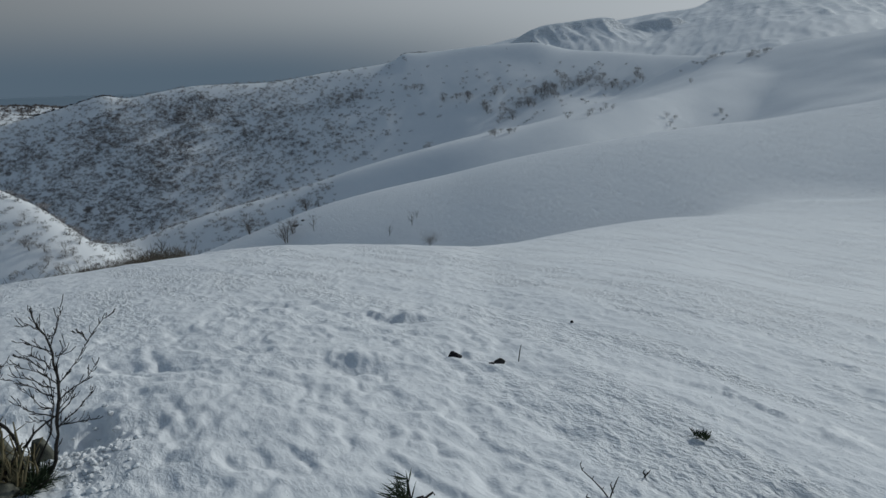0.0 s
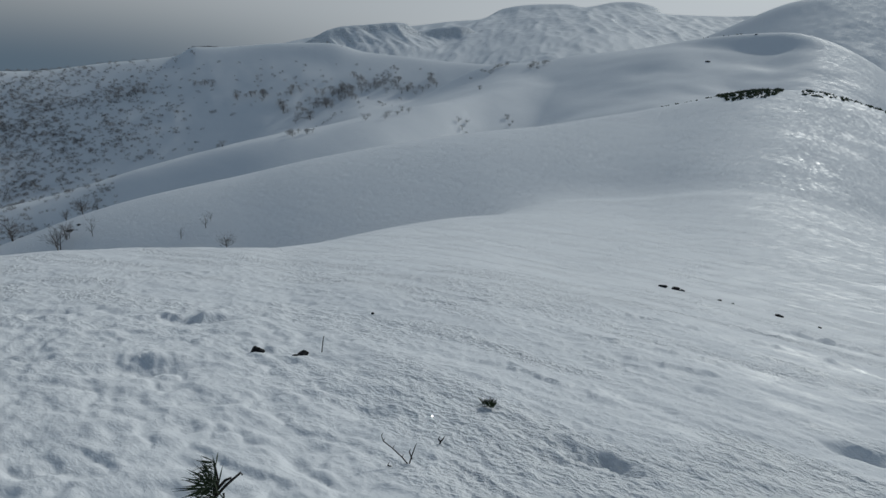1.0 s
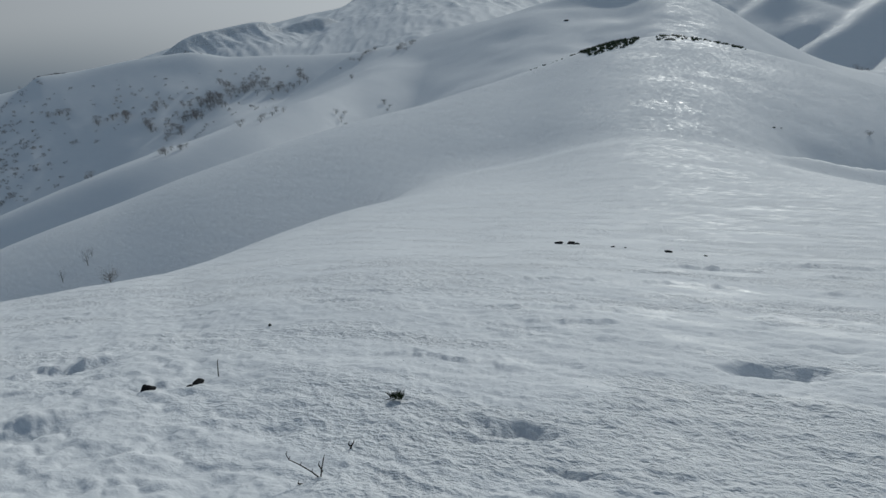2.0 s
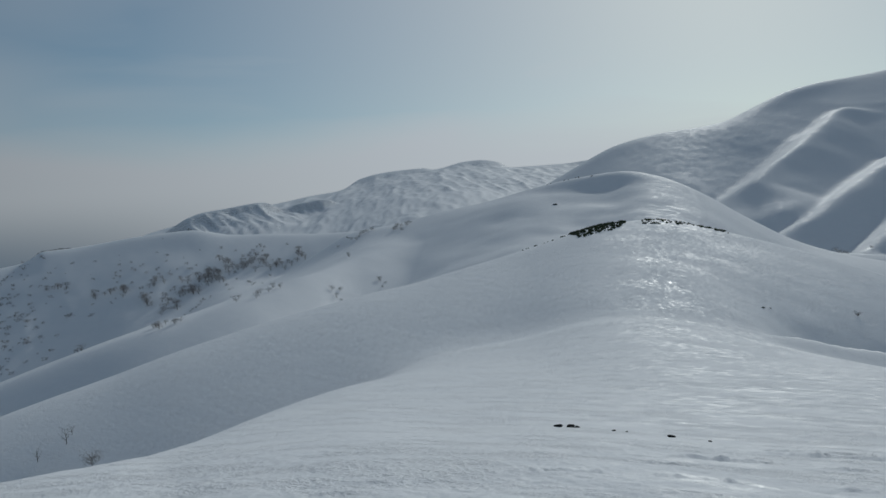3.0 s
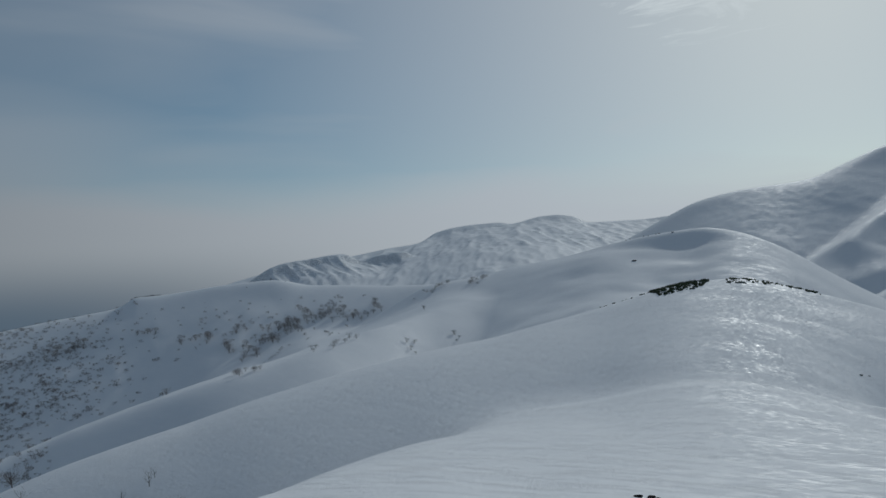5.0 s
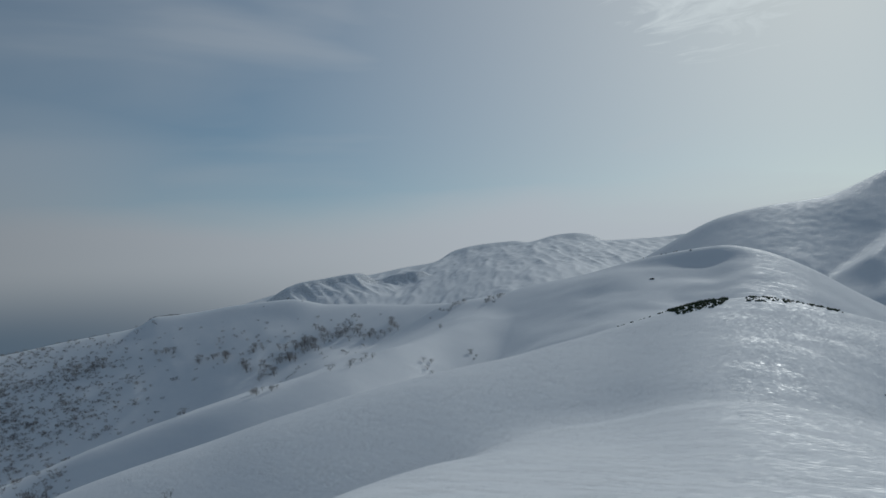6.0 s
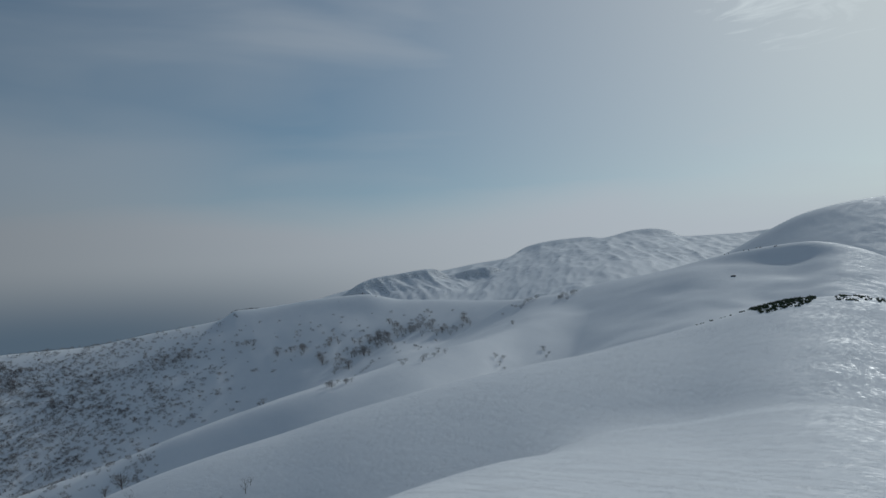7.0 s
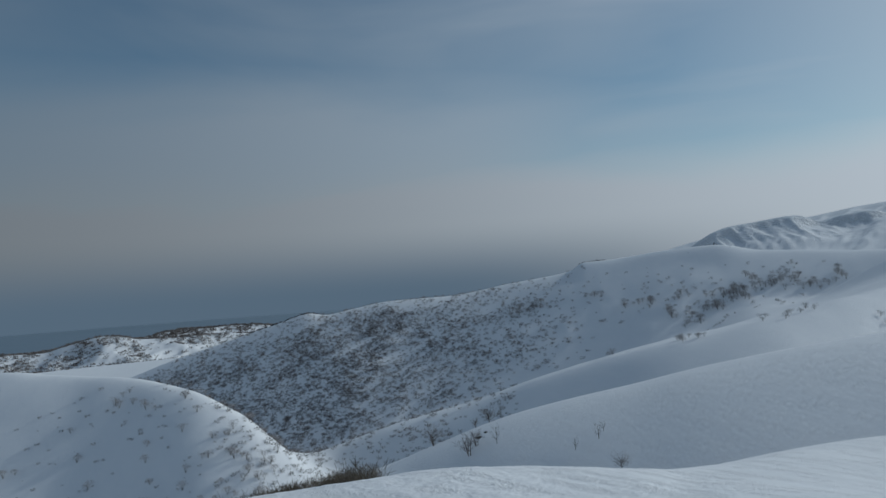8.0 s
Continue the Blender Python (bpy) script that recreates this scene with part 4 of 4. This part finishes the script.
# Clumps on the far slope: bearing, distance, half width in degrees, half depth in metres, trees.
GROVE = [(4.9, 795, 0.6, 18, 10), (6.4, 822, 1.0, 25, 22), (7.8, 847, 0.9, 22, 20), (9.3, 849, 0.8, 25, 18), (10.8, 859, 0.7, 15, 12), (12.1, 865, 0.56, 13, 8),
         (13.6, 846, 0.7, 9, 10), (15.0, 871, 0.5, 14, 8), (2.3, 858, 0.56, 10, 6), (0.4, 868, 0.9, 7, 7), (-2.4, 910, 0.56, 8, 5), (3.2, 821, 0.6, 10, 8), (4.0, 855, 0.47, 9, 5)]
LOW_CLUMPS = [(3.9, 379, 0.7, 8, 7), (5.2, 379, 0.6, 6, 4), (6.6, 755, 0.56, 10, 5), (7.5, 766, 0.4, 10, 4), (9.9, 397, 0.3, 10, 3), (11.7, 401, 0.7, 9, 5), (12.9, 418, 0.3, 12, 3),
              (-4.4, 861, 0.8, 6, 5), (21.3, 464, 0.6, 5, 5), (17.9, 424, 0.4, 10, 4), (18.8, 561, 0.2, 12, 3), (-1.2, 405, 0.3, 10, 3)]
for rows, low_size, top_size, words, herd in ((GROVE, 5.5, 9.5, "grey-brown leafless birch in the grove on the far slope", "birch grove"),
                                              (LOW_CLUMPS, 2.2, 4.0, "low dark leafless birch at the edge of the snowy fold", "birches along the fold")):
    for b, r, wide, deep, count in rows:
        for n in range(count):
            stand(far_models[n % 5], b + rng.gauss(0, wide * 0.6), r + rng.gauss(0, deep * 0.6), rng.uniform(low_size, top_size), rng.uniform(0, 360), words, herd)
for n in range(26):
    stand(far_models[n % 5], rng.uniform(-9.1, -6.3), rng.uniform(925, 946), rng.uniform(5, 9), rng.uniform(0, 360), "dark leafless birch in a clump on the far slope", "birch clump")
for n in range(96):
    stand(far_models[n % 5], -48 + 20 * math.sqrt(rng.random()), rng.uniform(322, 440), rng.uniform(3.0, 6.0), rng.uniform(0, 360), "leafless birch scrub on the white hillside", "birches on the white hill")
for model in near_models + far_models + [shrub_model, thicket_model, bare_model]:
    drop(model)


def joined_stuff(name, places, models, mat, label, category):
    """Many alike plants, too small and many to count, as one mesh. places: rows of x, y, z, size, turn."""
    verts, faces, start = [], [], 0
    shapes = []
    for bm in models:
        bm.verts.index_update()
        shapes.append((np.array([v.co[:] for v in bm.verts]), [[v.index for v in f.verts] for f in bm.faces]))
        bm.free()
    for n, (x, y, z, size, turn) in enumerate(places):
        co, fs = shapes[n % len(shapes)]
        c, s = math.cos(turn), math.sin(turn)
        verts.append(np.stack([x + size * (c * co[:, 0] - s * co[:, 1]), y + size * (s * co[:, 0] + c * co[:, 1]), z + size * co[:, 2]], -1))
        faces += [[i + start for i in f] for f in fs]
        start += len(co)
    me = bpy.data.meshes.new(name)
    me.from_pydata(np.concatenate(verts).tolist(), [], faces)
    me.materials.append(mat)
    return tagged(new(name, me), label, category, kind="stuff")


def scrub_model(seed, blades, wide, thick):
    rng = random.Random(seed)
    bm = bmesh.new()
    for _ in range(blades):
        a, u = rng.uniform(0, 2 * math.pi), math.sqrt(rng.random())
        p = (math.cos(a) * u * wide * 0.3, math.sin(a) * u * wide * 0.3, rng.uniform(0.0, 0.55))
        blade(bm, p, (math.cos(a) * u, math.sin(a) * u, rng.uniform(0.2, 1.2)), rng.uniform(0.3, 0.5), thick, 0, rng)
    return bm


def scatter(count, bearings, distances, size, seed, keep):
    """Places on the land, thinned by keep(bearing, r, x, y)."""
    gen = np.random.default_rng(seed)
    b = gen.uniform(*bearings, count * 6)
    r = gen.uniform(*distances, count * 6)
    x, y = r * np.sin(np.radians(b)), r * np.cos(np.radians(b))
    ok = gen.random(count * 6) < keep(b, r, x, y)
    b, r, x, y = (v[ok][:count] for v in (b, r, x, y))
    z = land(x, y, False)
    s = gen.uniform(*size, len(x))
    return np.stack([x, y, z - 0.1 * s, s, gen.uniform(0, 6.28, len(x))], -1)


def slope_density(b, r, x, y):
    left = step((-1 - b) / 20)
    clump = step((layered(x / 40, y / 40, 71, 4, 0.65) + 0.25) / 0.8)
    top = step((curve("birch", 0, b) - r) / 90)
    return step((r - 755) / 60) * (0.012 + 0.988 * left * (0.45 + 0.55 * clump)) * (0.15 + 0.85 * top)


joined_stuff("far_birch_scrub", scatter(11500, (-40, 14), (735, 1130), (1.6, 5.2), 5, slope_density),
             [scrub_model(90 + n, 22, 1.3, 0.08) for n in range(5)], SCRUB, "leafless birch scrub scattered over the far snowy slope", "scrub")
THIN = [(23.3, 648, 0.8, 16, 9), (20.2, 667, 1.9, 12, 11), (10.8, 901, 2.2, 29, 16), (1.5, 903, 1.9, 25, 9), (5.1, 878, 1.9, 17, 10)]
apart = [(b + rng.gauss(0, wide * 0.6), r + rng.gauss(0, deep * 0.6), rng.uniform(3.0, 5.5)) for b, r, wide, deep, count in THIN for _ in range(count)]
apart += [(rng.uniform(54, 61), rng.uniform(650, 900), rng.uniform(4, 7)) for _ in range(14)]
apart = [(*at(b, r), height(*at(b, r), False) - 0.05 * size, size, rng.uniform(0, 6.28)) for b, r, size in apart]
joined_stuff("far_birches", apart, [birch_meshes(84 + n, 1.0, 1.3, 30, 16, 0.014)[1] for n in range(3)], HAZED, "small leafless birches standing apart on the far slopes", "tree")
joined_stuff("hill_scrub", scatter(450, (-50, -25), (270, 450), (0.8, 2.6), 6, lambda b, r, x, y: step((b + 53) / 10) * (0.3 + 0.7 * step((layered(x / 30, y / 30, 73, 2)) / 0.5))),
             [scrub_model(100 + n, 26, 1.3, 0.06) for n in range(4)], TWIGS, "low leafless scrub on the white hillside", "scrub")
joined_stuff("valley_scrub", scatter(1200, (-33, -9), (280, 480), (1.0, 3.2), 7, lambda b, r, x, y: 0.35 + 0.85 * step((layered(x / 40, y / 40, 77, 2)) / 0.5)),
             [scrub_model(110 + n, 30, 1.2, 0.06) for n in range(4)], SCRUB, "leafless birch scrub in the valley bottom", "scrub")
joined_stuff("hill_forest", scatter(5200, (-49, -25), (2350, 2960), (6, 12), 8, lambda b, r, x, y: 0.15 + 0.85 * step((layered(x / 90, y / 90, 79, 4, 0.6) + 0.4) / 0.4)),
             [scrub_model(120 + n, 12, 1.5, 0.22) for n in range(3)], FOREST, "bare brown forest covering the far low hills", "forest")
joined_stuff("hill_forest", scatter(3600, (-49, -27), (1380, 1800), (4, 9), 9, lambda b, r, x, y: 0.08 + 0.92 * step((layered(x / 70, y / 70, 83, 4, 0.6) + 0.15) / 0.4)),
             [scrub_model(125 + n, 12, 1.5, 0.16) for n in range(3)], FOREST, "patches of bare forest on the low white hill", "forest")


# ---------------------------------------------------------------- dark scrub and rock on the crests
def clump_model(seed):
    rng = random.Random(seed)
    bm = bmesh.new()
    lump(bm, (0, 0, 0.2), (0.6, 0.5, 0.4), seed, 1, 0.6)
    for _ in range(10):
        blade(bm, (rng.uniform(-0.4, 0.4), rng.uniform(-0.4, 0.4), 0.2), (rng.uniform(-1, 1), rng.uniform(-1, 1), rng.uniform(0.2, 1)), rng.uniform(0.4, 0.8), 0.18, 0, rng)
    return bm


def crest_scrub(count, bearings, depth, size, seed, keep, key="shoulder", past=2.0):
    gen = np.random.default_rng(seed)
    b = gen.uniform(*bearings, count)
    r = curve(key, 0, b) + past - depth * gen.random(count) ** 1.5 * keep(b)
    x, y = r * np.sin(np.radians(b)), r * np.cos(np.radians(b))
    s = gen.uniform(*size, count)
    return np.stack([x, y, land(x, y, False) - 0.05 * s, s, gen.uniform(0, 6.28, count)], -1)


joined_stuff("dwarf_pine_scrub", crest_scrub(380, (36.9, 41.2), 15, (0.25, 0.8), 11, lambda b: 0.15 + 0.85 * step((b - 36.6) / 1.2) * step((41.8 - b) / 1.6)),
             [clump_model(130 + n) for n in range(4)], NEEDLE, "dark dwarf pine mat and rocks on the snowy shoulder's crest", "scrub")
joined_stuff("dwarf_pine_scrub", crest_scrub(170, (42.5, 48.7), 12, (0.2, 0.65), 12, lambda b: 0.4 + 0.6 * step((47 - b) / 4)),
             [clump_model(140 + n) for n in range(4)], NEEDLE, "broken band of dark dwarf pine along the shoulder's crest", "scrub")
joined_stuff("dwarf_pine_scrub", crest_scrub(22, (33.0, 37.0), 4, (0.15, 0.45), 13, lambda b: step((b - 32) / 4)),
             [clump_model(150 + n) for n in range(3)], NEEDLE, "thin line of dark dwarf pine on the shoulder's crest", "scrub")
joined_stuff("crest_rocks", crest_scrub(40, (-3.4, -1.2), 8, (0.9, 2.0), 14, lambda b: 1 + 0 * b, "birch", 3.0),
             [clump_model(160 + n) for n in range(3)], ROCK, "dark rocks on a knob of the far ridge", "rock")
joined_stuff("crest_rocks", crest_scrub(70, (-30.0, -24.6), 8, (1.5, 3.0), 15, lambda b: 1 + 0 * b, "birch", 3.0),
             [clump_model(170 + n) for n in range(3)], ROCK, "dark rocks along the far ridge's end", "rock")
joined_stuff("crest_rocks", crest_scrub(8, (35.3, 39.5), 14, (0.6, 1.5), 16, lambda b: 1 + 0 * b, "middle", 2.0),
             [clump_model(180 + n) for n in range(3)], ROCK, "dark rocks scattered along the middle ridge", "rock")


def snow_crumbs():
    """Broken crust below the dwarf birch."""
    gen = np.random.default_rng(31)
    b, r = gen.normal(-29.3, 1.6, 300), gen.normal(3.45, 0.26, 300)
    x, y = r * np.sin(np.radians(b)), r * np.cos(np.radians(b))
    s = 0.004 + 0.026 * gen.random(300) ** 2
    models = []
    for n in range(3):
        bm = bmesh.new()
        lump(bm, (0, 0, 0.1), (1, 0.8, 0.7), 190 + n, 1, 0.5)
        models.append(bm)
    return joined_stuff("snow_crumbs", np.stack([x, y, land(x, y), s, gen.uniform(0, 6.28, 300)], -1), models, SNOW, "broken crumbs of snow crust beside the dwarf birch", "snow")


snow_crumbs()


def snow_crystals():
    """Loose ice facets on the crust, that catch the sun here and there."""
    gen = np.random.default_rng(41)
    count = 9000
    b, r = gen.uniform(-35, 66, count), 1.9 + 12 * gen.random(count) ** 1.6
    x, y = r * np.sin(np.radians(b)), r * np.cos(np.radians(b))
    z = land(x, y) + 0.004
    size = gen.uniform(0.0016, 0.0038, count)
    a = gen.uniform(0, 6.283, (count, 3)) * 0.25 + np.array([0, 2.094, 4.189])
    tilt = gen.normal(0, 0.45, (count, 2))
    dx, dy = size[:, None] * np.cos(a), size[:, None] * np.sin(a)
    dz = dx * tilt[:, :1] + dy * tilt[:, 1:]
    co = np.stack([x[:, None] + dx, y[:, None] + dy, z[:, None] + dz], -1).reshape(-1, 3)
    me = bpy.data.meshes.new("snow_crystals")
    me.from_pydata(co.tolist(), [], np.arange(count * 3).reshape(-1, 3).tolist())
    me.materials.append(CRYSTAL)
    return tagged(new("snow_crystals", me), "loose ice crystals glinting on the snow crust", "snow", kind="stuff")


snow_crystals()
